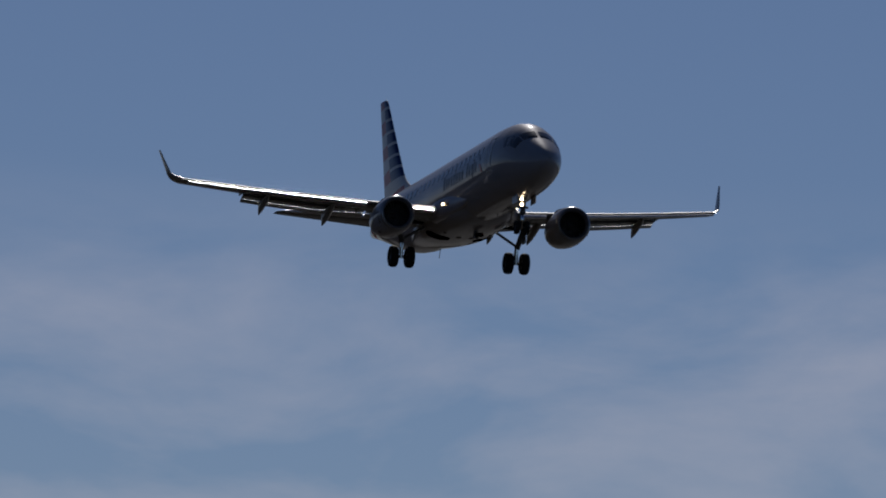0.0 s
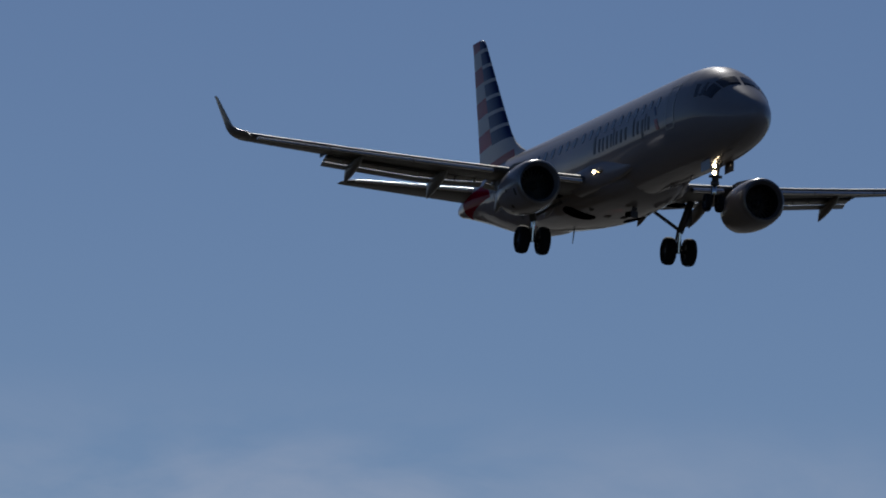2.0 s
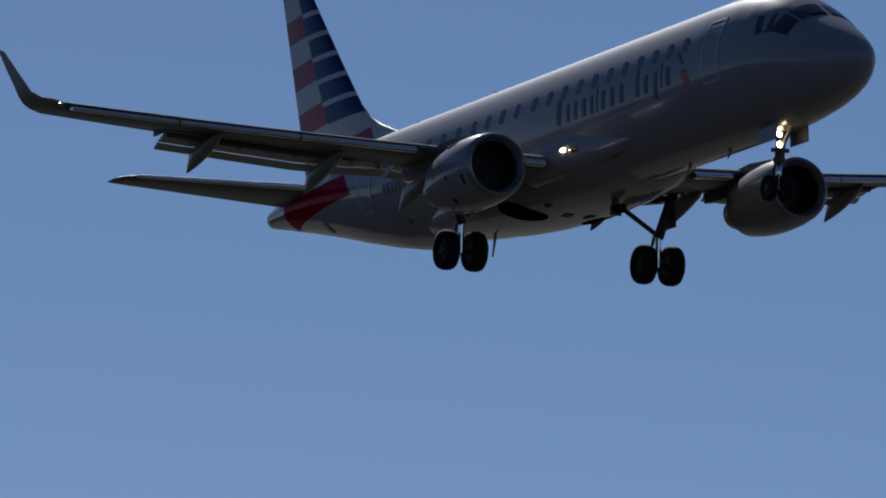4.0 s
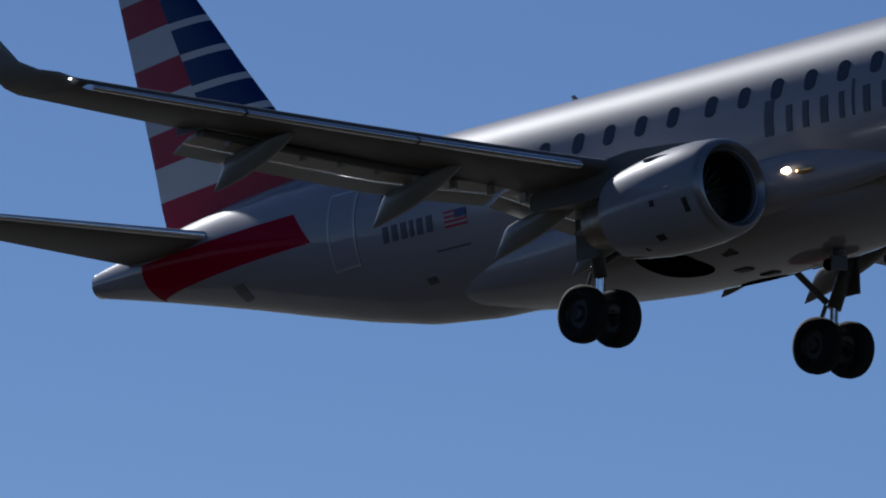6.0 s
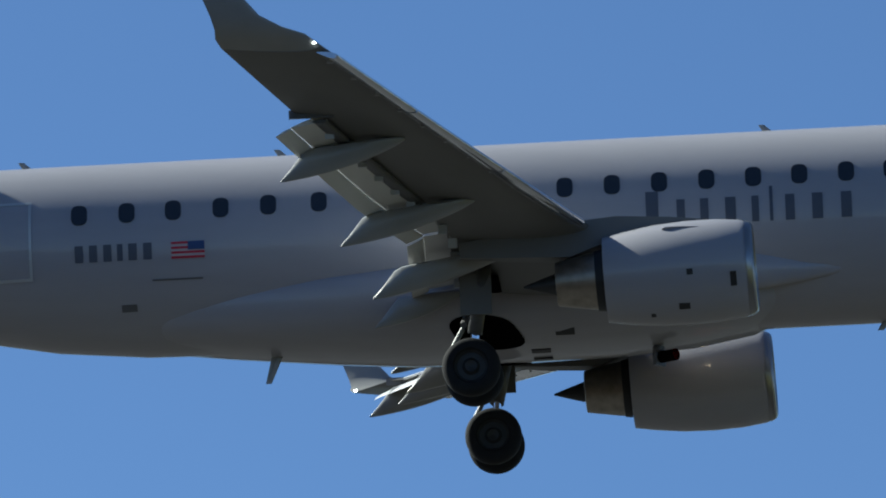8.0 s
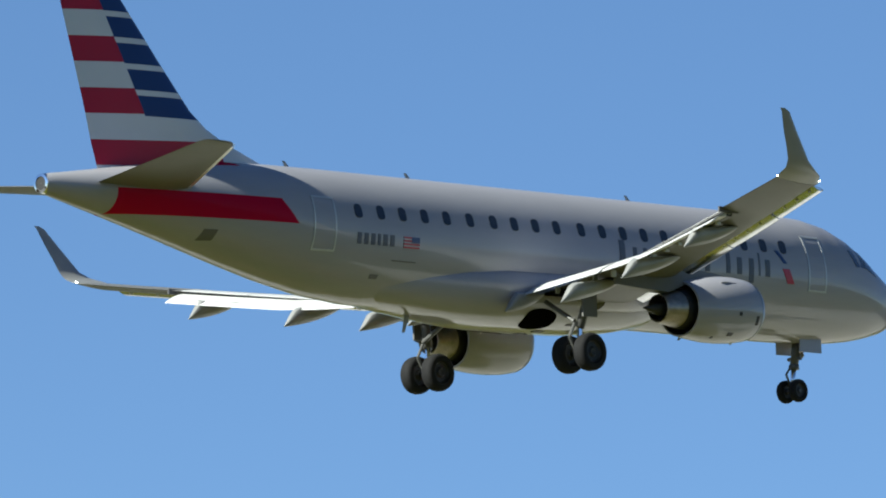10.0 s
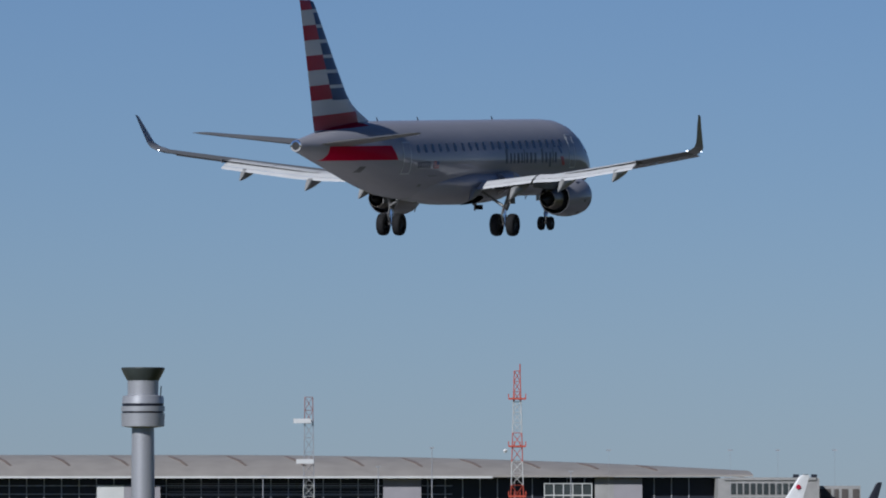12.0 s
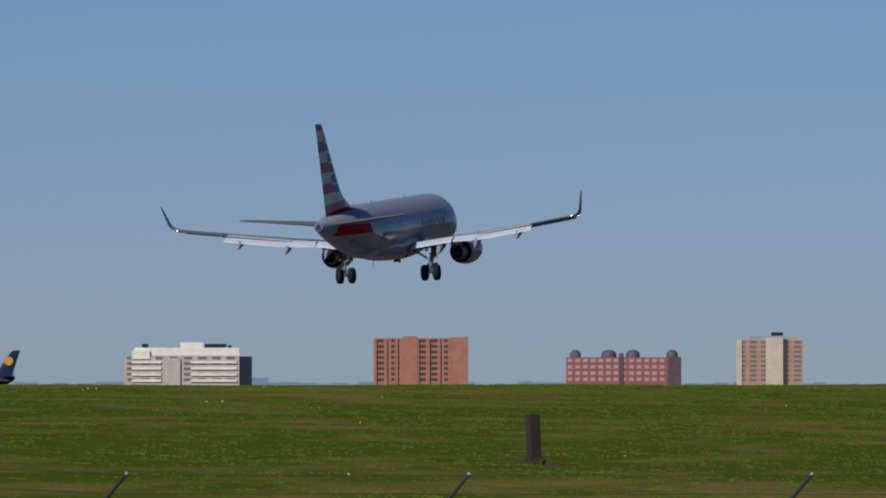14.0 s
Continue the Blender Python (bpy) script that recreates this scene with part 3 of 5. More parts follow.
def make_tail():
    zs = [(0.9, -24.0, -29.45, 0.03), (1.5, -23.4, -29.62, 0.035), (1.75, -24.1, -29.7, 0.045), (2.1, -25.1, -29.78, 0.06), (2.4, -25.75, -29.85, 0.08), (2.8, -26.3, -29.95, 0.095), (4.0, -27.38, -30.28, 0.1),
          (5.4, -28.58, -30.67, 0.1), (6.42, -29.44, -30.95, 0.1), (6.62, -29.66, -31.02, 0.09), (6.70, -30.0, -31.05, 0.05)]
    rings = []
    for z, le, te, th in zs:
        rings.append([Vector((le + (te - le) * x, (le - te) * th * t, z)) for x, t in AF])
    smooth(part("fin", loft(rings), M["fin"], airliner, "tail fin with red and white stripes behind blue bars"), 35)
    for side in (1, -1):
        secs = [((-26.9, 0.3, 0.72), 3.1, 0.1, 0, 0), ((-27.3, 0.9, 0.78), 2.8, 0.1, 0, 0), ((-29.6, 4.75, 1.18), 1.2, 0.095, 0, 0), ((-29.85, 4.95, 1.2), 0.95, 0.07, 0, 0), ((-30.15, 5.02, 1.21), 0.6, 0.04, 0, 0)]
        tp = smooth(part("tailplane", sided(foil(secs), side), M["wing"], airliner), 35)
        edge = [((-26.9 - 0.597 * (y - 0.3) + 0.02, y, 0.72 + 0.104 * (y - 0.3)), 0.34 - 0.03 * y, 0.5, 0, 0) for y in (0.8, 2.0, 3.4, 4.7)]
        smooth(part("leading_edge", sided(foil(edge), side), M["tail_edge"], tp, "satin metal leading edge"), 40)
    end = [(-31.3, 0.255), (-31.45, 0.24), (-31.46, 0.17), (-31.3, 0.16)]
    smooth(part("exhaust_ring", turned(end, 24, "x", (0, 0, 0.67)), M["chrome"], airliner, "bare metal exhaust ring on the tail cone"), 40)
    part("exhaust_hole", turned([(-31.44, 0.01), (-31.44, 0.16)], 20, "x", (0, 0, 0.67)), M["black"], airliner)


make_tail()


# ---- landing gear ----
def wheel(parent, x, y, z, r, w):
    tyre = [(-w * 0.32, r * 0.55), (-w * 0.48, r * 0.62), (-w * 0.5, r * 0.8), (-w * 0.42, r * 0.94), (-w * 0.2, r * 0.995), (0, r), (w * 0.2, r * 0.995), (w * 0.42, r * 0.94), (w * 0.5, r * 0.8), (w * 0.48, r * 0.62), (w * 0.32, r * 0.55)]
    wh = new("wheel")
    wh.parent = parent
    smooth(part("tyre", turned(tyre, 36, "y", (x, y, z)), M["rubber"], wh), 50)
    hub = [(-w * 0.3, 0.01), (-w * 0.36, r * 0.2), (-w * 0.22, r * 0.3), (-w * 0.22, r * 0.48), (-w * 0.36, r * 0.57), (w * 0.36, r * 0.57), (w * 0.22, r * 0.48), (w * 0.22, r * 0.3), (w * 0.36, r * 0.2), (w * 0.3, 0.01)]
    smooth(part("rim", turned(hub, 28, "y", (x, y, z)), M["hub"], wh, "grey metal wheel rim"), 40)


def main_gear(side):
    g = new("main_gear")
    g.parent = airliner
    g.location = (-0.09, 0, 0.04)
    y = 2.64 * side
    bm = bmesh.new()
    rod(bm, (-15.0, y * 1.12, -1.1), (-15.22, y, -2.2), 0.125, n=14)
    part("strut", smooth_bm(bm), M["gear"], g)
    bm = bmesh.new()
    rod(bm, (-15.2, y, -2.1), (-15.27, y, -2.9), 0.075, n=12)
    part("piston", bm, M["chrome"], g)
    bm = bmesh.new()
    rod(bm, (-15.27, y - 0.47, -2.85), (-15.27, y + 0.47, -2.85), 0.07)
    part("axle", bm, M["hub"], g)
    bm = bmesh.new()
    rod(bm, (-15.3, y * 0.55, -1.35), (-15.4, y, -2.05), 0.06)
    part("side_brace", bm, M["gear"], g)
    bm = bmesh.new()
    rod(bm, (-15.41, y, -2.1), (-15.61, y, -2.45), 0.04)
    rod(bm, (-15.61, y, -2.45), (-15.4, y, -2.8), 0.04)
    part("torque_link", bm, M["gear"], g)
    bm = bmesh.new()
    box(bm, -15.42, -14.9, y + side * 0.28, y + side * 0.33, -1.95, -1.25)
    part("gear_door", bm, M["wing"], g)
    # black plate on the closed belly paints the shade inside the wheel well
    rings = []
    for k in range(15):
        a = math.pi * k / 14
        u, sp = -math.cos(a), math.sin(a) ** 0.6 * 0.40 + 0.01
        cols = (-1, -0.5, 0, 0.5, 1)
        row = [belly_point(15.2 + 0.55 * u + 0.45 * sp * v, -0.95 + sp * v, 0.014) for v in cols]
        back = [belly_point(15.2 + 0.55 * u + 0.45 * sp * v, -0.95 + sp * v, -0.03) for v in cols]
        rings.append([Vector((q.x, q.y * side, q.z)) - g.location for q in row + back[::-1]])
    part("wheel_well", loft(rings), M["matt_black"], g, "black plate painting the shade of the open wheel well in the belly")
    # black slab under the wing paints the shade above the leg
    bm = box(bmesh.new(), -15.45, -14.8, min(y * 0.5, y * 1.03), max(y * 0.5, y * 1.03), -1.30, -1.24)
    part("leg_bay", bm, M["matt_black"], g, "black slab painting the shade of the bay above the leg")
    for dy in (-0.37, 0.37):
        wheel(g, -15.27, y + dy, -2.85, 0.485, 0.36)


def smooth_bm(bm):
    for f in bm.faces:
        f.smooth = len(f.verts) == 4
    return bm


def nose_gear():
    g = new("nose_gear")
    g.parent = airliner
    g.location = (-0.03, 0, 0.06)
    bm = bmesh.new()
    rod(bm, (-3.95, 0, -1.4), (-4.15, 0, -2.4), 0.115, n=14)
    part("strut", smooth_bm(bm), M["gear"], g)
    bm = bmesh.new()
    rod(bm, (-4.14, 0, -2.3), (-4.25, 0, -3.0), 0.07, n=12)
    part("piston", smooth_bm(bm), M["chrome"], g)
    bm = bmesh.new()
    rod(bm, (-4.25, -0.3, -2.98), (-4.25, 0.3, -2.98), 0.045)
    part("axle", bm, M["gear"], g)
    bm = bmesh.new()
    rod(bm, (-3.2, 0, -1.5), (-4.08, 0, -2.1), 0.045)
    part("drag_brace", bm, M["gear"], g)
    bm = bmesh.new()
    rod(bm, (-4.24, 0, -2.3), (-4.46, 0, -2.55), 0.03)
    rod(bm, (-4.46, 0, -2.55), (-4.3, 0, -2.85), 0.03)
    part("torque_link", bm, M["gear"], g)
    bm = bmesh.new()
    rod(bm, (-4.1, -0.22, -2.12), (-4.1, 0.22, -2.12), 0.05)
    part("steering_actuator", bm, M["gear"], g)
    bm = bmesh.new()
    turned([(-2.42, 0.06), (-2.40, 0.14), (-2.28, 0.14), (-2.26, 0.1)], 16, "z", (-4.14, 0, 0), bm=bm)
    part("collar", smooth_bm(bm), M["gear"], g)
    for s in (1, -1):
        bm = bmesh.new()
        box(bm, -4.35, -3.5, s * 0.40, s * 0.425, -1.98, -1.5)
        part("gear_door", bm, M["body"], g)
        wheel(g, -4.25, s * 0.215, -2.98, 0.305, 0.2)
        at = (-3.96, -0.10, -1.90 + s * 0.12)
        bm = turned([(0.02, 0.07), (0.05, 0.05), (0.06, 0.01)], 12, "x", at)
        smooth(part("taxi_lamp", bm, M["lamp"], g, "lit lamp on the nose gear"))
        bm = turned([(-0.08, 0.01), (-0.07, 0.06), (0.01, 0.08), (0.04, 0.08), (0.03, 0.072), (0.0, 0.07), (-0.02, 0.01)], 12, "x", at)
        smooth(part("lamp_housing", bm, M["dull_metal"], g))


for side in (1, -1):
    main_gear(side)
nose_gear()


# ---- cabin windows, doors, lettering ----
def rounded(w, h, r, n=5):
    pts = []
    for cx, cz, a0 in ((w / 2 - r, h / 2 - r, 0), (-w / 2 + r, h / 2 - r, 90), (-w / 2 + r, -h / 2 + r, 180), (w / 2 - r, -h / 2 + r, 270)):
        for i in range(n):
            a = radians(a0 + 90 * i / (n - 1))
            pts.append((cx + r * math.cos(a), cz + r * math.sin(a)))
    return pts


def pane_mesh():
    pts = rounded(0.27, 0.37, 0.11)
    bm = loft([[Vector((x, y, z)) for x, z in pts] for y in (-0.03, 0.008)])
    me = bpy.data.meshes.new("cabin_window")
    bmesh.ops.recalc_face_normals(bm, faces=bm.faces[:])
    bm.to_mesh(me)
    bm.free()
    me.materials.append(M["glass"])
    return me


PANE = pane_mesh()
WINDOW_STATIONS = (6.05, 6.82, 7.58, 8.34, 9.10, 9.88, 10.65, 11.43, 12.22, 13.01, 13.80, 14.72, 15.51, 16.29, 17.06, 17.92, 18.77, 19.57, 20.37, 21.15, 21.95)
for side in (-1, 1):
    for s in WINDOW_STATIONS:
        z = 0.62 - 0.008 * (s - 6)
        th = hull_th(s, z)
        p = hull(s, th if side < 0 else math.pi - th)
        slope = math.degrees(math.atan2(0.52 / 1.675 ** 2, math.sqrt(1 - (0.52 / 1.675) ** 2) / 1.505))
        ob = new("cabin_window", PANE)
        ob.parent = airliner
        ob.matrix_basis = Matrix.Translation(p) @ (pose(0, 0, 0, slope) if side > 0 else pose(0, 0, 0, -slope) @ pose(0, 0, 0, 0, 0, 180))


def door(s0, s1, z0, z1, port):
    d = part("cabin_door", decal(s0, s1, z0, z1, 0.008, port, nz=8), M["body"], airliner)
    w = 0.045
    for name, a in (("door_edge", (s0, s0 + w, z0, z1)), ("door_edge", (s1 - w, s1, z0, z1)), ("door_edge", (s0, s1, z0, z0 + w)), ("door_edge", (s0, s1, z1 - w, z1))):
        part(name, decal(*a, 0.016, port, nz=8 if a[3] - a[2] > 0.1 else 1, nx=2), M["bare"], d, "bright metal door edge")


for port in (False, True):
    door(22.76, 23.52, -0.57, 0.78, port)
    door(4.38, 5.12, -0.48, 1.0, port)

# airline lettering and registration as plain bars, one for each character
def bars(s_start, z, widths, heights, gap, material, name, port, edge=0.29):
    s = s_start
    for w, h in zip(widths, heights):
        if w > 0:
            part(name, decal(s - w * edge, s - w * (1 - edge), z, z + h, 0.012, port, nx=1, nz=3), material, airliner)
            s -= w + gap
        else:
            s += w


for port in (False, True):
    caps, low = 0.60, 0.44
    if not port:
        bars(12.60, -0.21, [0.50, 0.33, 0.33, 0.42, 0.28, 0.13, 0.37, 0.42, 0.42], [caps, low, low, low, low, caps, low, low, low], 0.062, M["lettering"], "lettering_bar", port)
        bars(8.48, -0.21, [0.36, 0.42], [caps, low], 0.045, M["lettering"], "lettering_bar", port)
        bars(7.61, -0.40, [0.42], [low + 0.19], 0.045, M["lettering"], "lettering_bar", port)
        bars(7.15, -0.21, [0.13, 0.42], [caps, low], 0.045, M["lettering"], "lettering_bar", port)
        bars(22.06, -0.33, [0.19, 0.19, 0.19, 0.13, 0.2, 0.2], [0.28] * 6, 0.05, M["lettering"], "registration_bar", port, 0.14)
    f = part("flag_marking", decal(20.41, 19.85, -0.34, -0.06, 0.012, port), M["flag_ground"], airliner)
    for k in range(4):
        part("flag_stripe", decal(20.41, 19.85, -0.34 + 0.08 * k, -0.30 + 0.08 * k, 0.018, port, nz=1), M["red"], f)
    part("flag_field", decal(20.13 if not port else 20.41, 19.85 if not port else 20.13, -0.20, -0.06, 0.024, port, nz=2), M["blue"], f)
    e = part("emblem_upper", decal(6.12, 5.98, 0.18, 0.51, 0.012, port, slant=0.9), M["blue"], airliner, "slanted blue stroke of the emblem")
    part("emblem_lower", decal(5.97, 5.70, -0.34, 0.04, 0.012, port, slant=0.55), M["red"], airliner, "slanted red stroke of the emblem")

# outflow valve on the rear fuselage
for port in (False, True):
    part("hull_vent", decal(21.30, 21.04, -1.12, -1.02, 0.012, port, nx=2, nz=2), M["seam"], airliner)
    part("hull_vent", decal(20.75, 19.9, -0.68, -0.655, 0.012, port, nx=3, nz=1), M["seam"], airliner)
    part("outflow_valve", decal(26.78, 26.40, -0.46, -0.22, 0.012, port, nx=2, nz=2), M["seam"], airliner)

# windscreen
for port in (False, True):
    for s0, s1, z0, z1, sl in ((2.38, 2.95, 0.32, 0.78, 0.3),):
        part("windscreen_pane", decal(s0, s1, z0, z1, 0.012, port, slant=sl), M["glass"], airliner)



def patch(s0, s1, a0, a1, off, rake=0.0):
    """A thin plate on the hull between two stations and two angles up from the side."""
    rings = []
    for i in range(7):
        u = i / 6
        a = radians(a0 + (a1 - a0) * u)
        row = [hull(s0 + (s1 - s0) * j / 4 + rake * u, a, off) for j in range(5)]
        back = [hull(s0 + (s1 - s0) * j / 4 + rake * u, a, -0.01) for j in range(5)]
        rings.append(row + back[::-1])
    return loft(rings)


for a0, a1, rake in ((86.5, 52, 0.12), (93.5, 128, 0.12)):
    smooth(part("windscreen_pane", patch(1.62, 2.18, a0, a1, 0.012, rake), M["glass"], airliner, "dark front windscreen pane"), 60)
for a0, a1, rake in ((49, 24, 0.1), (131, 156, 0.1)):
    smooth(part("windscreen_pane", patch(1.78, 2.3, a0, a1, 0.012, rake), M["glass"], airliner), 60)

# aerials
for s, top in ((10.25, True), (18.45, True), (22.8, True), (18.7, False), (8.4, False), (6.4, False)):
    z = hull(s, math.pi / 2).z if top else hull(s, -math.pi / 2).z - (0.1 if 11 < s < 20 else 0)
    d = 1 if top else -1
    rings = [[Vector((-s - dx - (0.22 if k else 0), w, z + d * ((0.5 if s == 18.7 else 0.2) * k - 0.05))) for dx, w in ((0, 0), (0.1 - 0.03 * k, 0.010), (0.2 - 0.1 * k, 0), (0.1 - 0.03 * k, -0.010))] for k in (0, 1)]
    part("aerial", loft(rings), M["fairing"], airliner)
# vents in the belly
for side in (1, -1):
    for x, y, z in ((-13.9, 1.06, -1.80), (-14.35, 0.3, -1.94), (-12.9, 1.0, -1.74)):
        m = Matrix.Translation((x, y * side, z)) @ Matrix.Rotation(radians((28 if y > 0.5 else 5) * side), 4, "X")
        part("belly_vent", box(bmesh.new(), -0.16, 0.16, -0.09, 0.09, -0.03, 0.06, m), M["black"], airliner)
bm = turned([(-1.9, 0.1), (-1.97, 0.1), (-2.0, 0.07)], 16, "z", (-12.4, 0, -0.02), caps=True)
smooth(part("beacon_base", bm, M["seam"], airliner, "dark beacon base under the belly"))
M["beacon"] = mat("lit_red_beacon", (0.6, 0.02, 0.02), 0.3, var=0, emit=((1.0, 0.025, 0.02), 20.0))
beacon = new("beacon")
beacon.parent = airliner
# dark plate and hood are added to hide the lit lens off its axis
bm = box(bmesh.new(), -0.03, 0.04, -0.14, 0.14, -0.23, 0.0)
part("screen_plate", bm, M["seam"], beacon)
bm = turned([(0.042, 0.088), (0.06, 0.084), (0.07, 0.01)], 14, "x", (0, 0, -0.085), caps=True)
part("hood", turned([(0.04, 0.1), (0.36, 0.102), (0.36, 0.096), (0.05, 0.092)], 16, "x", (0, 0, -0.085)), M["matt_black"], beacon)
part("lit_lens", bm, M["beacon"], beacon, "lit red beacon lens")


# ---- ground: a grassy rise between the camera and the runway ----
def ground_material():
    m = mat("grass_field", (0.06, 0.1, 0.02), 0.95, spec=0.0, var=0)
    k = Net(m)
    a = k.noise(0.05, 4, (0.3, 1.0, 1))
    b = k.noise(0.5, 6, (0.22, 1, 1))
    d = k.noise(2.4, 5, (0.3, 1, 1))
    patch = k.op('ADD', k.op('MULTIPLY', k.op('SUBTRACT', b, 0.455), 4.0), k.op('MULTIPLY', k.op('SUBTRACT', a, 0.47), 4.5))
    patch = k.op('MINIMUM', k.op('MAXIMUM', patch, 0.0), 1.0)
    c = k.mix(patch, (0.062, 0.084, 0.0072), (0.17, 0.122, 0.037))
    c = k.mix(k.op('MINIMUM', k.op('MAXIMUM', k.op('MULTIPLY', k.op('SUBTRACT', d, 0.45), 2.5), 0.0), 0.4), c, (0.05412, 0.07052, 0.0082))
    # unseen dark soil before the field, added to cut bounce light
    x, y, z = k.xyz()
    edge = k.op('ADD', x, k.op('MULTIPLY', a, 30.0))
    c = k.mix(k.op('LESS_THAN', edge, 92.0), c, k.mix(b, (0.02, 0.016, 0.012), (0.035, 0.028, 0.02)))
    m.node_tree.links.new(c, k.b.inputs["Base Color"])
    bp = k.t.nodes.new("ShaderNodeBump")
    bp.inputs["Strength"].default_value = 0.4
    bp.inputs["Distance"].default_value = 0.12
    k.t.links.new(k.op('ADD', k.op('MULTIPLY', d, 0.4), b), bp.inputs["Height"])
    k.t.links.new(bp.outputs[0], k.b.inputs["Normal"])
    return m


M["grass"] = ground_material()


def polar(az, r, z=0.0):
    return Vector((r * math.cos(radians(az)), r * math.sin(radians(az)), z))


CREST_Y, CREST_Z = 78.0, 3.0


def land(x, y):
    if y < 4:
        return 0.0
    if y < CREST_Y:
        u = (y - 4) / (CREST_Y - 4)
        z = CREST_Z * u * u * (3 - 2 * u)
    else:
        u = max(0.0, 1 - (y - CREST_Y) / 26)
        z = CREST_Z * u * u * (3 - 2 * u)
    lump = noise.noise((x * 0.06, y * 0.12, 0.3)) * 0.04 + noise.noise((x * 0.02, y * 0.05, 4.3)) * 0.035
    return z + lump * min(1, max(0, (y - 4) / 20)) * min(1, max(0, (110 - y) / 15))


XS = [-4900, -3000, -1500, -600, -200, 0] + [float(v) for v in range(20, 700, 8)] + [720, 800, 1000, 1500, 2500, 4900]
YS = [-4900, -2000, -600, -150, -40, 0, 4] + [float(v) for v in range(7, 112, 3)] + [118, 130, 180, 260, 500, 1200, 2600, 4900]
bm = bmesh.new()
loft([[Vector((x, y, land(x, y))) for y in YS] for x in XS], caps=False, closed=False, bm=bm)
ground = smooth(tagged(part("ground", bm, M["grass"]), "wide rough grass field with a low rise", "ground", kind="structure"), 60)

# pale threshold, out of view, is added to bounce light onto the airliner
M["runway"] = mat("pale_runway_concrete", (0.56, 0.535, 0.50), 0.85, var=0.12, scale=0.05)
bm = bmesh.new()
box(bm, 206, 350, 116, 290, -0.3, 0.05)
tagged(part("bounce_threshold", bm, M["runway"]), "unseen pale concrete runway threshold added behind the rise to bounce light", "runway", kind="structure")
M["tarmac"] = mat("worn_runway_asphalt", (0.07, 0.068, 0.066), 0.9, var=0.15, scale=0.05)
bm = bmesh.new()
box(bm, 350.01, 3200, 112, 260, -0.3, 0.05)
tagged(part("runway", bm, M["tarmac"]), "worn asphalt runway behind the grassy rise", "runway", kind="structure")

M["concrete"] = mat("pale_concrete", (0.2772, 0.2706, 0.264), 0.8, var=0.12, scale=0.2)
M["brick"] = mat("orange_brick", (0.297, 0.1254, 0.0759), 0.85, var=0.12, scale=0.3)
M["pink_brick"] = mat("pink_brick", (0.2376, 0.099, 0.0858), 0.85, var=0.12, scale=0.3)
M["hi_white"] = mat("bright_white_paint", (0.561, 0.561, 0.561), 0.4, var=0.04)
M["cream"] = mat("cream_render", (0.66, 0.59, 0.47), 0.8, var=0.1, scale=0.3)
M["rose"] = mat("rose_grey_render", (0.40, 0.335, 0.285), 0.85, var=0.1, scale=0.3)
M["turret"] = mat("grey_turret_roof", (0.0858, 0.0726, 0.0792), 0.7, var=0.1, scale=0.3)
M["pane"] = mat("brown_grey_window", (0.15, 0.118, 0.10), 0.4, spec=0.3, var=0.15, scale=0.3)
M["bay"] = mat("dark_brown_bay", (0.06, 0.038, 0.032), 0.5, spec=0.3, var=0.2, scale=0.3)
M["red_brick"] = mat("dull_red_brick", (0.235, 0.078, 0.062), 0.85, var=0.15, scale=0.3)
# darker copy of the red brick, painting shade on shaft and end wall
M["shade_brick"] = mat("shaded_brick", (0.085, 0.048, 0.05), 0.85, var=0.15, scale=0.3)
M["tan"] = mat("tan_brick", (0.33, 0.20, 0.135), 0.85, var=0.15, scale=0.3)
M["pale_pane"] = mat("pale_pink_window", (0.36, 0.24, 0.215), 0.5, spec=0.3, var=0.2, scale=0.3)
M["beige"] = mat("beige_concrete", (0.46, 0.375, 0.255), 0.8, var=0.1, scale=0.3)
M["dark"] = mat("dark_glazing", (0.022, 0.024, 0.034), 0.3, spec=0.2, var=0.1, scale=0.2)
M["roof"] = mat("beige_grey_roof", (0.27, 0.247, 0.222), 0.6, var=0.1, scale=0.1)
M["steel"] = mat("bright_steel", (0.363, 0.363, 0.3828), 0.4, 0.4, var=0.1)
M["wood"] = mat("weathered_timber", (0.028, 0.0165, 0.011), 0.85, var=0.25, scale=4, bump=0.4)
M["mast_red"] = mat("red_mast_paint", (0.4092, 0.0594, 0.0297), 0.6, var=0.1)
M["mast_white"] = mat("white_mast_paint", (0.462, 0.462, 0.4488), 0.6, var=0.1)


def placed(name, label, category, az, r, turn=0.0, group="", z=-2.5):
    """An empty on the plain, r metres off, whose -y side faces the camera; x runs to the right."""
    e = new(name)
    e.matrix_world = Matrix.Translation(polar(az, r, z)) @ pose(0, 0, 0, 0, 0, az - 90 + turn)
    return tagged(e, label, category, group)


R_FAR = 4700.0
PER_DEG = R_FAR * radians(1)


def apartment(label, az0, az1, rows, cols, h, base, win=None, turn=0.0, depth=16):
    """A slab with recessed window bays between piers and floor bands."""
    e = placed("apartment_building", label, "building", (az0 + az1) / 2, R_FAR, turn)
    w = PER_DEG * (az0 - az1)
    part("wall", box(bmesh.new(), -w / 2, w / 2, 0, depth, 0, h), base, e)
    bw, fh = w / cols, (h - 4) / rows
    me = bpy.data.meshes.new("window")
    bm = box(bmesh.new(), -bw * 0.3, bw * 0.3, -0.12, 0.1, -fh * 0.26, fh * 0.26)
    bm.to_mesh(me)
    bm.free()
    me.materials.append(win or M["dark"])
    for i in range(cols):
        for j in range(rows):
            ob = new("window", me)
            ob.parent = e
            ob.location = (-w / 2 + bw * (i + 0.5), 0, 4 + fh * (j + 0.5))
    return e, w


def add_box(e, name, m, *dims, label=""):
    return part(name, box(bmesh.new(), *dims), m, e, label)


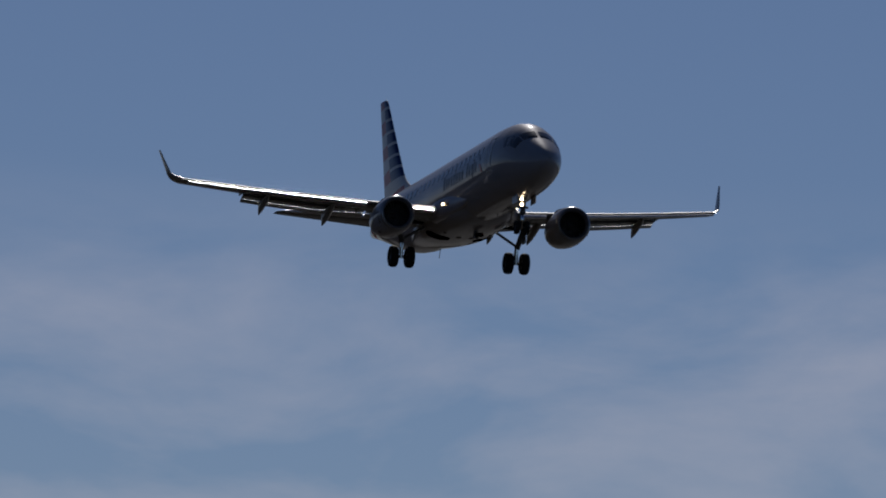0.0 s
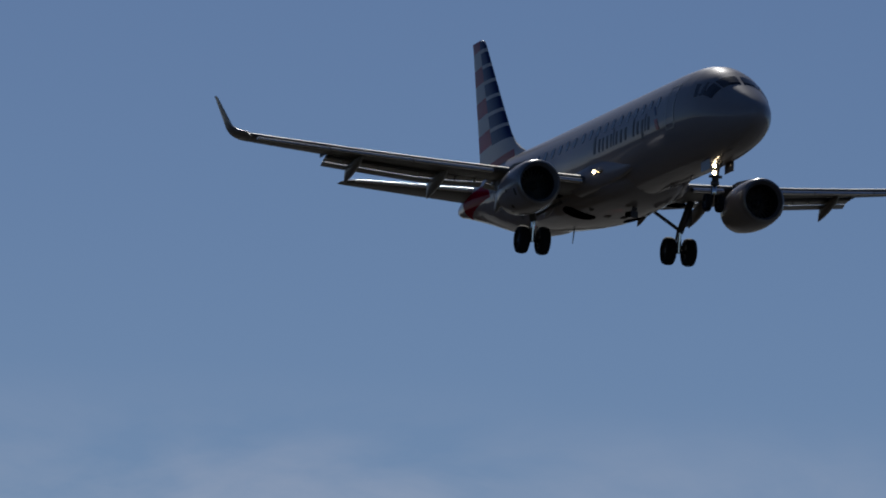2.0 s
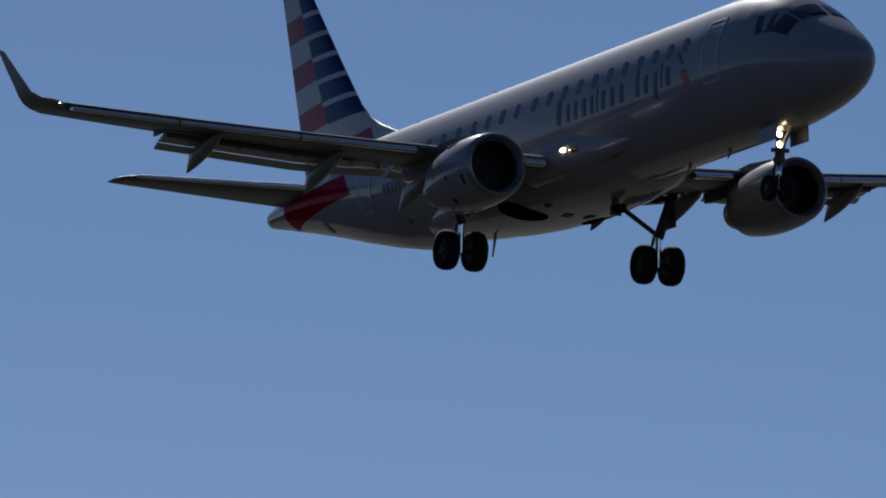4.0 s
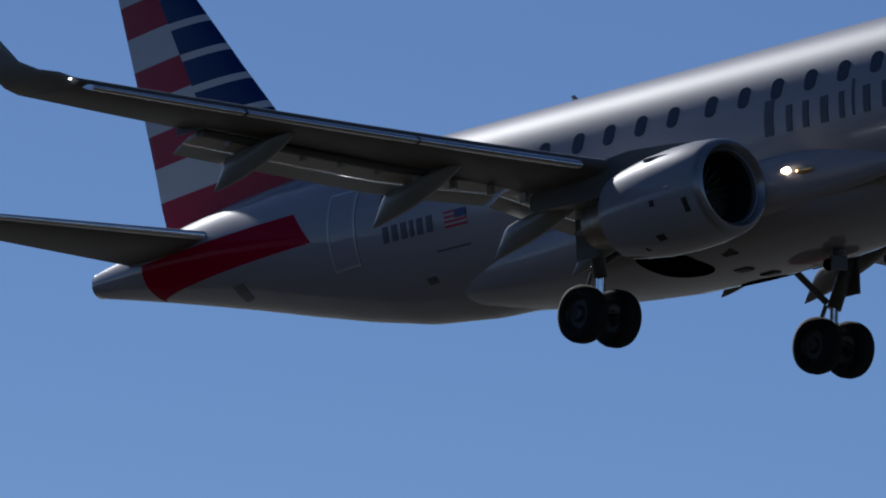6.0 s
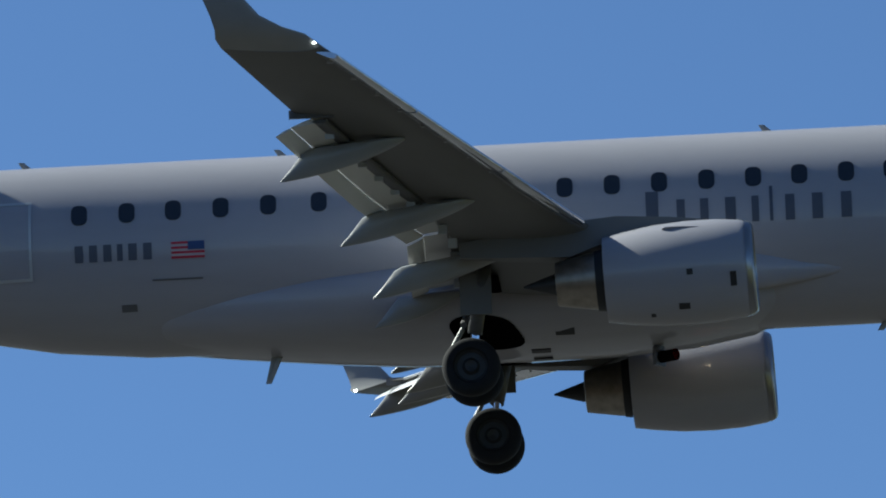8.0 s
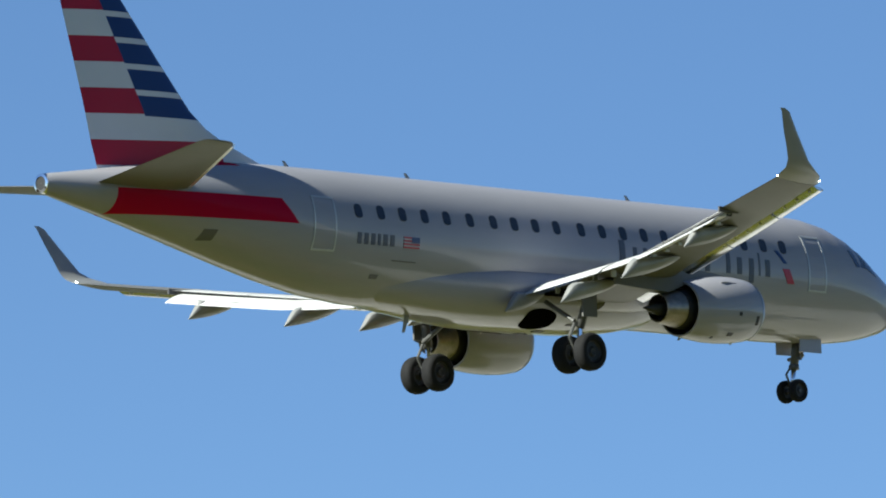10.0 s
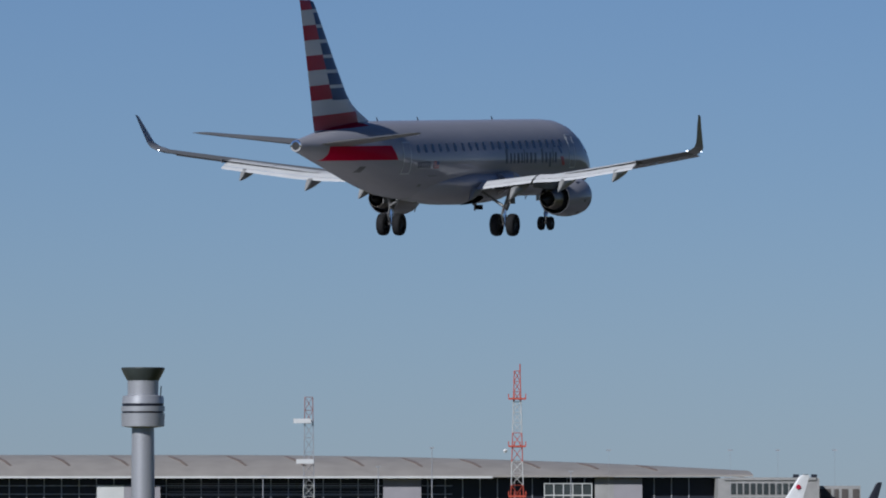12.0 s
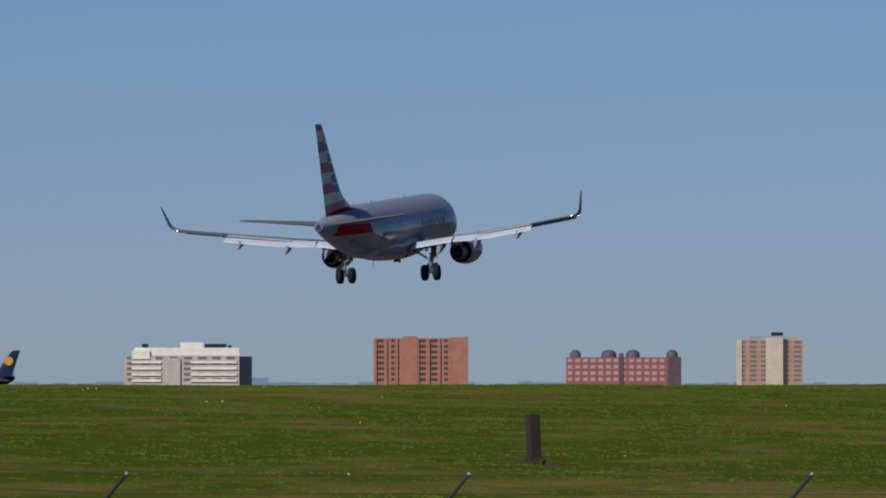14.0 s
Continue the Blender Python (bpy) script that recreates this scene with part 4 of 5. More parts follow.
# white block with stepped upper floors
e, w = apartment("long white apartment block with stepped upper floors", 17.30, 16.49, 5, 9, 18, M["rose"], M["pane"])
add_box(e, "upper_floor", M["cream"], -w * 0.42, w * 0.40, 1, 14, 18, 22)
add_box(e, "roof_house", M["cream"], -w * 0.06, w * 0.12, 2, 12, 22, 24.8)
add_box(e, "plant_room", M["dark"], w * 0.13, w * 0.30, 2, 12, 22, 24)
add_box(e, "side_wing", M["dark"], w * 0.40, w * 0.5, -0.5, 16, 0, 17.5)
add_box(e, "stair_tower", M["rose"], -w * 0.20, -w * 0.06, -1.2, 4, 0, 16.5)
add_box(e, "roof_tank", M["dark"], -w * 0.36, -w * 0.31, 2, 6, 22, 24)
add_box(e, "roof_tank", M["dark"], w * 0.31, w * 0.34, 2, 6, 22, 23.2)
add_box(e, "sloped_end", M["cream"], -w * 0.44, -w * 0.30, -0.8, 10, 16, 20.5)
for k in range(4):
    add_box(e, "balcony_band", M["cream"], -w * 0.44, -w * 0.21, -0.9, 0, 4.2 + 3.2 * k, 5.5 + 3.2 * k)
    add_box(e, "balcony_band", M["cream"], w * 0.02, w * 0.38, -0.9, 0, 4.2 + 3.2 * k, 5.5 + 3.2 * k)
# orange slab with deep bays
e, w = apartment("orange brick apartment slab with dark vertical bays", 15.71, 15.12, 8, 7, 27, M["brick"], M["bay"])
for k in range(8):
    x = -w / 2 + w * 0.80 * k / 7
    add_box(e, "pier", M["brick"], x - 0.8, x + 0.8, -1.0, 0, 0, 26.5)
add_box(e, "end_wall", M["brick"], w * 0.32, w / 2, -1.4, 0, 0, 27.5)
add_box(e, "stair_tower", M["brick"], -w * 0.2, -w * 0.05, -1.4, 8, 0, 28)
# pink block with roof domes
e, w = apartment("dull red brick apartment block with dark roof turrets", 14.50, 13.77, 4, 15, 17, M["red_brick"], M["pale_pane"])
add_box(e, "stair_shaft", M["shade_brick"], -w * 0.04, 0.0, -0.6, 6, 0, 19)
add_box(e, "end_wall", M["shade_brick"], w * 0.38, w * 0.5, -0.4, 16, 0, 17.2)
for x, r in ((-0.42, 2.8), (-0.13, 4.0), (0.08, 3.6), (0.42, 3.0)):
    bm = turned([(17, r), (18.2, r), (19.6, r * 0.9), (20.6, r * 0.55), (21, 0.05)], 14, "z", (w * x, 5, 0), caps=True)
    part("roof_turret", bm, M["turret"], e)
# brown tower
e, w = apartment("tan brick tower block with a beige lift shaft", 13.42, 13.00, 9, 6, 26, M["tan"], M["pane"])
add_box(e, "lift_shaft", M["beige"], -w * 0.06, w * 0.2, -1.2, 6, 0, 27)
add_box(e, "corner_pier", M["beige"], -w * 0.5, -w * 0.42, -0.8, 3, 0, 26)
add_box(e, "side_bay", M["bay"], w * 0.21, w * 0.27, -0.3, 3, 0, 26.4)
add_box(e, "plant_room", M["roof"], -w * 0.3, w * 0.42, 2, 12, 26, 28.0)
add_box(e, "tank_room", M["dark"], w * 0.02, w * 0.2, 3, 10, 28.2, 30)

bm = box(bmesh.new(), -0.105, 0.105, -0.10, 0.10, -0.6, 0.94)
bmesh.ops.bevel(bm, geom=bm.edges[:], offset=0.02, segments=1)
post = tagged(part("marker_post", bm, M["wood"]), "weathered square timber post in the grass", "post")
post_at = polar(14.70, 168.5)
post.matrix_world = Matrix.Translation((post_at.x, post_at.y, land(post_at.x, post_at.y))) @ pose(0, 0, 0, 0, 3, 14.7 + 120)


# distant low skyline on the horizon, haze mixed into its colour
M["skyline"] = mat("haze_tinted_skyline", (0.1782, 0.2112, 0.264), 0.95, spec=0.0, var=0.1, scale=0.02)
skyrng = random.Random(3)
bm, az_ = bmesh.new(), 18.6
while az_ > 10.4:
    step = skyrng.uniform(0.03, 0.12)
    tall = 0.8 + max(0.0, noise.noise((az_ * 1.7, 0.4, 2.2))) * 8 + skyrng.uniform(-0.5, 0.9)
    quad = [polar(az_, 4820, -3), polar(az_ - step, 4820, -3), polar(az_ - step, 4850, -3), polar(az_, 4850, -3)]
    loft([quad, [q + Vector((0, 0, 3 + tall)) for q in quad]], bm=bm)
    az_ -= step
tagged(part("backdrop_skyline", bm, M["skyline"]), "low skyline on the horizon, tinted blue-grey for haze", "skyline", kind="structure")

# unseen dark sheet behind the rise, added to cut bounce light on the underside
M["asphalt"] = mat("dark_asphalt", (0.04, 0.04, 0.04), 0.9, var=0.2, scale=0.1)
bm = box(bmesh.new(), -900, 30, 104, 520, -0.3, 0.05)
tagged(part("pavement", bm, M["asphalt"]), "unseen dark asphalt sheet added before the runway to cut bounce light", "pavement", kind="structure")

# dark pad, out of view, is added to dull the belly's bounce light
bm = box(bmesh.new(), 60, 205, 215, 300, -0.3, 0.05)
tagged(part("dark_ground_pad", bm, M["tarmac"]), "unseen asphalt pad added before the runway to dull bounce light", "pavement", kind="structure")

# ---- airport terminal ----
R_T = 4000.0
T_DEG = R_T * radians(1)
T_AZ = 23.2
M["fascia"] = mat("white_fascia", (0.528, 0.528, 0.5148), 0.6, var=0.08, scale=0.1)
M["panel"] = mat("lilac_grey_panel", (0.264, 0.2508, 0.2706), 0.7, var=0.08, scale=0.1)
M["green_glass"] = mat("grey_green_glazing", (0.04, 0.047, 0.047), 0.3, var=0.2, scale=0.15)
M["navy"] = mat("navy_paint", (0.012, 0.016, 0.045), 0.4, var=0.05)
M["amber"] = mat("amber_paint", (0.495, 0.2376, 0.0198), 0.5, var=0.05)
M["brown"] = mat("brown_panel", (0.08, 0.068, 0.062), 0.7, var=0.1, scale=0.2)


def tx(az):
    return (T_AZ - az) * T_DEG


terminal = placed("terminal_building", "long airport terminal with curved grey roof and dark glazing", "building", T_AZ, R_T)
x0, x1 = tx(26.8), tx(19.80)
# curved roof, lower towards its right end
rings = []
for i in range(41):
    x = x0 + (x1 - x0) * i / 40
    u = i / 40
    ridge = 28.0 - 7.0 * max(0.0, (u - 0.5) / 0.5) ** 2
    eave = 18.2 + 0.9 * u
    pts = [(-10, eave), (-4, eave + (ridge - eave) * 0.25), (12, eave + (ridge - eave) * 0.7), (30, ridge), (60, ridge - 2)]
    rings.append([Vector((x, y, z)) for y, z in pts] + [Vector((x, y, z - 0.9)) for y, z in pts[::-1]])
smooth(part("roof", loft(rings), M["roof"], terminal, "long grey curved roof"), 40)
part("fascia", box(bmesh.new(), x0, tx(21.45), -10.6, -10.05, 17.5, 18.4), M["fascia"], terminal, "white roof edge")
part("glazing", box(bmesh.new(), x0, tx(20.0), 0, 50, 0, 18), M["dark"], terminal, "dark glazed front")
for i in range(60):
    x = x0 + 6 + (tx(20.2) - x0 - 6) * i / 59
    part("mullion", box(bmesh.new(), x - 0.22, x + 0.22, -0.5, 0, 0, 17.4), M["steel"], terminal)
for z in (6.5, 10.5, 14.2):
    part("transom", box(bmesh.new(), x0, tx(21.7), -0.35, 0, z - 0.18, z + 0.18), M["steel"], terminal)


for k in range(7):
    z = 4.6 + 1.75 * k
    part("louvre", box(bmesh.new(), tx(23.5), tx(22.2), -0.75, -0.4, z - 0.12, z + 0.12), M["panel"], terminal, "grey horizontal louvre")


def roof_z(x, y):
    u = (x - x0) / (x1 - x0)
    ridge, eave = 28.0 - 7.0 * max(0.0, (u - 0.5) / 0.5) ** 2, 18.2 + 0.9 * u
    return float(np.interp(y, [-10, -4, 12, 30], [eave, eave + (ridge - eave) * 0.25, eave + (ridge - eave) * 0.7, ridge]))


for i in range(17):
    x = x0 + 22 + i * 26.0
    rg = []
    for k in range(7):
        a = k / 6
        xx, yy = x + 8 * a, 26 - 22 * a
        h_ = 0.15 + 0.4 * math.sin(math.pi * (0.15 + 0.8 * (1 - a)))
        zz = roof_z(xx, yy)
        rg.append([Vector((xx, yy, zz - 0.4)), Vector((xx, yy, zz + h_)), Vector((xx + 1.1, yy, zz + h_)), Vector((xx + 1.1, yy, zz - 0.4))])
    part("roof_vent", loft(rg), M["pane"], terminal, "curved dark roof vent")
for a0, a1, h, m in ((23.95, 23.78, 14.5, M["fascia"]), (23.78, 23.55, 14.5, M["panel"]), (22.14, 21.90, 18.2, M["panel"]), (21.12, 20.82, 15.0, M["green_glass"]), (20.80, 20.68, 18.4, M["concrete"]), (20.68, 20.50, 17.5, M["panel"]), (20.0, 19.93, 17.5, M["concrete"])):
    part("front_block", box(bmesh.new(), tx(a0), tx(a1), -6, 0, 0, h), m, terminal)
for k in range(6):
    x = tx(21.12) + (tx(20.82) - tx(21.12)) * k / 5
    part("frame_post", box(bmesh.new(), x - 0.22, x + 0.22, -6.6, -6, 0, 15.4), M["fascia"], terminal)
for z in (10.0, 15.2):
    part("frame_rail", box(bmesh.new(), tx(21.12), tx(20.82), -6.7, -6.1, z - 0.25, z + 0.25), M["fascia"], terminal)

concourse = placed("concourse_building", "pale glazed concourse with framed windows", "building", T_AZ, R_T - 30)
part("wall", box(bmesh.new(), tx(20.04), tx(19.40), 0, 30, 0, 17.5), M["concrete"], concourse)
for r_, (za, zb) in enumerate(((5.2, 8.8), (10.4, 15.2))):
    for k in range(10):
        a = tx(19.96) + (tx(19.55) - tx(19.96)) * k / 10
        part("window", box(bmesh.new(), a + 0.25, a + 2.3, -0.25, 0.3, za, zb), M["green_glass"], concourse)
part("parapet", box(bmesh.new(), tx(20.0), tx(19.42), -0.6, 0, 16.6, 17.8), M["concrete"], concourse)
for k in range(3):
    part("roof_unit", box(bmesh.new(), tx(19.56) + k * 4, tx(19.56) + k * 4 + 2.4, 4, 8, 17.5, 19.2), M["dark"], concourse)
annex = placed("annex_building", "brown and pale framed airport annex", "building", T_AZ, R_T - 10)
part("wall", box(bmesh.new(), tx(19.40), tx(19.12), 0, 20, 0, 14.2), M["concrete"], annex)
for a0, a1 in ((19.39, 19.31), (19.29, 19.26), (19.24, 19.20), (19.17, 19.13)):
    part("window", box(bmesh.new(), tx(a0), tx(a1), -0.3, 0.3, 3, 12.8), M["brown"], annex)

# jet bridges and ground vehicles along the terminal's foot
for a0, a1, h, m, lab in ((22.0, 21.45, 5.6, M["concrete"], "grey passenger bridge"), (21.4, 21.0, 4.6, M["hi_white"], "white passenger bridge"), (20.62, 20.05, 6.2, M["hi_white"], "long white passenger bridge"),
                          (22.95, 22.45, 5.8, M["concrete"], "grey passenger bridge"), (23.5, 23.2, 5.0, M["hi_white"], "white passenger bridge")):
    e = placed("passenger_bridge", lab + " at the terminal", "bridge", (a0 + a1) / 2, R_T - 60, z=0.0)
    w = (a0 - a1) * T_DEG
    bm = box(bmesh.new(), -w / 2, w / 2, 0, 3, 1.6, h - 1.6)
    bmesh.ops.bevel(bm, geom=bm.edges[:], offset=0.3, segments=1)
    part("tunnel", bm, m, e)
    for x in (-w * 0.4, 0, w * 0.4):
        part("leg", box(bmesh.new(), x - 0.4, x + 0.4, 1, 2, 0, 1.7), M["steel"], e)

# service vehicles on the apron
for az_, L, h, m, lab in ((22.75, 9, 3.4, "hi_white", "white catering lorry"), (22.3, 6, 2.6, "hi_white", "white service van"), (21.93, 5, 2.4, "mast_red", "red service van"), (21.72, 8, 3.2, "hi_white", "white catering lorry"),
                          (21.05, 6, 2.6, "hi_white", "white service van"), (20.78, 7, 3.0, "hi_white", "white baggage lorry"), (20.4, 10, 3.4, "hi_white", "white fuel lorry"), (20.2, 9, 3.2, "hi_white", "white catering lorry")):
    e = placed("service_vehicle", lab + " parked on the apron", "vehicle", az_, R_T - 90, z=0.0)
    bm = box(bmesh.new(), -L / 2, L / 2 - 2.2, 0, 2.4, 0.9, h + 0.6)
    bmesh.ops.bevel(bm, geom=bm.edges[:], offset=0.12, segments=1)
    part("box_body", bm, M[m], e)
    bm = box(bmesh.new(), L / 2 - 2.1, L / 2, 0.05, 2.35, 0.8, h * 0.8 + 0.5)
    bmesh.ops.bevel(bm, geom=bm.edges[:], offset=0.3, segments=2)
    part("cab", bm, M["hi_white"], e)
    part("cab_window", box(bmesh.new(), L / 2 - 1.5, L / 2 - 0.5, -0.02, 0.1, h * 0.8 - 0.4, h * 0.8 + 0.2), M["dark"], e)
    for x in (-L / 2 + 1.4, L / 2 - 1.2):
        for y in (0.2, 2.2):
            part("wheel", turned([(-0.2, 0.2), (-0.18, 0.5), (0.18, 0.5), (0.2, 0.2)], 14, "y", (x, y, 0.5), caps=True), M["rubber"], e)

# ---- control tower ----
ct = placed("control_tower", "airport control tower of pale metal with flared top", "tower", 23.66, 3900)
smooth(part("shaft", turned([(0, 5.2), (41, 4.8)], 32, "z", caps=True), M["steel"], ct), 40)
smooth(part("drum", turned([(39, 5.5), (39.6, 9.2), (45.2, 9.4), (45.3, 8.7), (46, 8.7), (46.1, 9.4), (48.2, 9.4), (48.3, 8.7), (49.4, 8.7), (49.5, 9.1), (52.6, 8.8), (53, 7)], 32, "z", caps=True), M["steel"], ct, "pale ringed equipment drum"), 30)
smooth(part("neck", turned([(52.8, 6.6), (59.6, 6.7)], 32, "z", caps=True), M["steel"], ct), 40)
smooth(part("cab", turned([(59.4, 6.9), (63.8, 9.2), (64.6, 9.4), (65, 9.2)], 16, "z", caps=True), M["green_glass"], ct, "flared glazed control cab"), 20)
# dark bands paint the shade in the recesses between the rings
for za, zb in ((45.35, 45.95), (48.35, 49.35)):
    smooth(part("recess_shade", turned([(za, 8.95), (zb, 8.95)], 32, "z"), M["dark"], ct, "dark recessed band painting the shade between the drum's rings"), 40)
part("aerial", rod(bmesh.new(), (7.5, 0, 52), (7.8, 0, 57), 0.25), M["dark"], ct)


# ---- lattice masts ----
def lattice(w0, w1, z0, z1, r):
    bm = bmesh.new()
    n = max(1, round((z1 - z0) / 5))
    for k in range(n):
        za, zb = z0 + (z1 - z0) * k / n, z0 + (z1 - z0) * (k + 1) / n
        wa, wb = w0 + (w1 - w0) * k / n, w0 + (w1 - w0) * (k + 1) / n
        ca = [Vector((sx * wa, sy * wa, za)) for sx, sy in ((-1, -1), (1, -1), (1, 1), (-1, 1))]
        cb = [Vector((sx * wb, sy * wb, zb)) for sx, sy in ((-1, -1), (1, -1), (1, 1), (-1, 1))]
        for i in range(4):
            j = (i + 1) % 4
            rod(bm, ca[i], cb[i], r, n=5)
            rod(bm, ca[i], cb[j], r * 0.6, n=4)
            rod(bm, ca[j], cb[i], r * 0.6, n=4)
            rod(bm, cb[i], cb[j], r * 0.6, n=4)
    return bm


m1 = placed("lattice_mast", "tall red and white lattice mast", "mast", 21.29, 3800)
for z0, z1, mm in ((0, 7, "mast_white"), (7, 14, "mast_red"), (14, 24, "mast_white"), (24, 36, "mast_red"), (36, 49, "mast_white"), (49, 62, "mast_red")):
    part("mast_section", lattice(2.9 - z0 * 0.027, 2.9 - z1 * 0.027, z0, z1, 0.22), M[mm], m1)
for z in (9, 30, 50):
    part("platform", box(bmesh.new(), -3.7, 3.7, -3, 3, z, z + 0.7), M["mast_red"], m1, "red platform")
    for x in (-3.6, -1.2, 1.2, 3.6):
        part("platform_post", box(bmesh.new(), x - 0.2, x + 0.2, -3.1, -2.8, z + 0.7, z + 2.4), M["mast_red"], m1)
part("dish", turned([(-0.6, 0.1), (0, 0.9), (0.15, 0.9)], 12, "y", (-5, -2, 28.5), caps=True), M["hi_white"], m1, "white dish aerial")
part("top_lamp", rod(bmesh.new(), (1.2, 0, 62), (1.2, 0, 65), 0.25), M["mast_red"], m1)
m2 = placed("lattice_mast", "grey lattice mast with white aerial boxes", "mast", 22.61, 3800)
for z0, z1, mm in ((0, 14, "mast_white"), (14, 28, "steel"), (28, 40, "steel"), (40, 51, "pink_brick")):
    part("mast_section", lattice(2.4 - z0 * 0.015, 2.4 - z1 * 0.015, z0, z1, 0.18), M[mm], m2)
for z, dx in ((41.0, -2.8), (24.0, -1.6), (6.5, -1.0)):
    part("aerial_box", box(bmesh.new(), dx - 3.7, dx + 3.7, -3.6, -1.8, z - 0.95, z + 0.95), M["hi_white"], m2, "white aerial box")
for az_, h in ((21.83, 30), (22.17, 22), (20.95, 20), (22.9, 18), (20.71, 29), (19.94, 29), (19.64, 29), (19.28, 29)):
    lp = placed("lamp_mast", "slim white floodlight mast on the apron", "lamp mast", az_, 3850, group="apron lamp masts")
    part("pole", rod(bmesh.new(), (0, 0, 0), (0, 0, h), 0.3 if h != 29 else 0.07, 0.16 if h != 29 else 0.04, 8), M["steel"], lp)
    part("lamp_head", box(bmesh.new(), -1.0, 1.0, -0.4, 0.4, h - 0.2, h + 0.3), M["steel"], lp)


# ---- parked airliners ----
def parked(label, az_nose, az_tail, top, body, tail, emblem, size=1.0, depth=3700):
    """Nose to the left, tail to the right, side on."""
    e = placed("parked_airliner", label, "airliner", az_tail, depth, z=0.0)
    L = (az_nose - az_tail) * depth * radians(1)
    r = 2.35 * size
    zc = 2.5
    prof = [(0, 0.2, 0.5), (0.02, 0.55, 0.25), (0.06, 0.9, 0.05), (0.1, 1, 0), (0.7, 1, 0), (0.85, 0.75, 0.25), (0.95, 0.42, 0.55), (1.0, 0.18, 0.75)]
    rings = [[Vector((-L + L * u, r * k * math.cos(a), zc + r * lift * 0.6 + r * k * math.sin(a))) for a in (2 * math.pi * i / 16 for i in range(16))] for u, k, lift in prof]
    smooth(part("fuselage", loft(rings), body, e), 50)
    rg = [[Vector((x0_ + (x1_ - x0_) * x, 0.5 * t * 1.2, z)) for x, t in AF] for z, x0_, x1_ in ((zc + r * 0.6, -9.5 * size, -1.0), (zc + r + 2.2, -7.2 * size, -0.4), (top - 0.8, -2.4 * size, 1.9 * size), (top, -1.0 * size, 2.1 * size))]
    fin = smooth(part("fin", loft(rg), tail, e), 40)
    if emblem:
        m, er, ez = emblem
        bm = turned([(-0.5, 0.02), (-0.5, er), (-0.1, er)], 10 if m is M["red"] else 24, "y", (-2.6 * size, -0.25, ez))
        part("emblem", bm, m, fin, "plain round mark on the fin")
    rg = [[Vector((-5.2 + (x * 4 + s * 1.6) * 1.0, -1 - s * 6.5, zc + r * 0.5 + 0.35 * t + s * 0.8)) for x, t in AF] for s in (0, 1)]
    smooth(part("tailplane", loft(rg), body, e), 40)
    rg = [[Vector((-L * 0.62 + (x * (8 - 5.5 * s) + s * 8), -2 - s * 15, zc - r * 0.6 + 0.8 * t * (1 - 0.6 * s) + s * 1.6)) for x, t in AF] for s in (0, 1)]
    smooth(part("wing", loft(rg), M["wing"], e), 40)
    smooth(part("engine", turned([(-1.9, 0.9), (-2.0, 1.1), (-0.6, 1.3), (1.4, 1.05), (1.5, 0.6)], 18, "x", (-L * 0.60, -6.5, zc - 2.6), caps=True), body, e), 40)
    for x, y in ((-L * 0.88, 0), (-L * 0.5, -2.6), (-L * 0.5, 2.6)):
        part("wheel", turned([(-0.35, 0.3), (-0.3, 0.62), (0.3, 0.62), (0.35, 0.3)], 14, "y", (x, y, 0.62), caps=True), M["rubber"], e)
        part("strut", rod(bmesh.new(), (x, y, 0.6), (x, y, zc - r * 0.7), 0.2, n=8), M["gear"], e)
    return e


parked("parked white airliner with a red mark on its tail", 20.0, 19.47, 15.5, M["hi_white"], M["hi_white"], (M["red"], 1.0, 10.6))
parked("long parked white airliner with a red mark on its tail", 19.52, 18.56, 15.0, M["hi_white"], M["hi_white"], (M["red"], 1.2, 10.2), depth=3650)
parked("parked airliner with navy tail and amber disc", 18.58, 18.13, 15.8, M["hi_white"], M["navy"], (M["amber"], 2.7, 10.6), depth=3600)
parked("smaller parked airliner with navy tail and amber disc", 18.3, 17.99, 15.0, M["navy"], M["navy"], (M["amber"], 1.8, 10.6), depth=3720)
parked("parked airliner with a dark grey tail", 19.28, 19.0, 12.6, M["steel"], M["dark"], None, 0.6, 3750)

# ---- fence with slanted barbed arms ----
fence = new("fence")
tagged(fence, "wire fence with posts, slanted arms and barbed strands", "fence")
M["galv"] = mat("weathered_galvanised_steel", (0.028, 0.027, 0.025), 0.6, 0.3, var=0.2, scale=5)
FENCE = []
for az_ in (28.2, 26.0, 23.8, 21.63, 19.45, 17.28, 15.11, 12.94, 10.77, 8.6, 6.4):
    p = polar(az_, 78)
    g = land(p.x, p.y)
    top = 2.385 + max(0.0, (az_ - 17.2)) * 0.066
    FENCE.append((p, g, top))
right = Vector((math.sin(radians(15)), -math.cos(radians(15)), 0))
away = Vector((math.cos(radians(15)), math.sin(radians(15)), 0))
lean = right * 0.30 - away * 0.1
for p, g, top in FENCE:
    foot, knee = Vector((p.x, p.y, g - 0.3)) - lean, Vector((p.x, p.y, top - 0.36)) - lean
    part("post", rod(bmesh.new(), foot, knee, 0.035, n=10), M["galv"], fence)
    part("barb_arm", rod(bmesh.new(), knee, knee + lean + Vector((0, 0, 0.36)), 0.02, 0.015, 8), M["galv"], fence, "slanted steel arm")
    part("arm_cap", rod(bmesh.new(), knee + lean + Vector((0, 0, 0.36)) - (lean + Vector((0, 0, 0.36))) * 0.03, knee + (lean + Vector((0, 0, 0.36))) * 1.012, 0.017, 0.015, 8), M["steel"], fence, "pale arm tip")
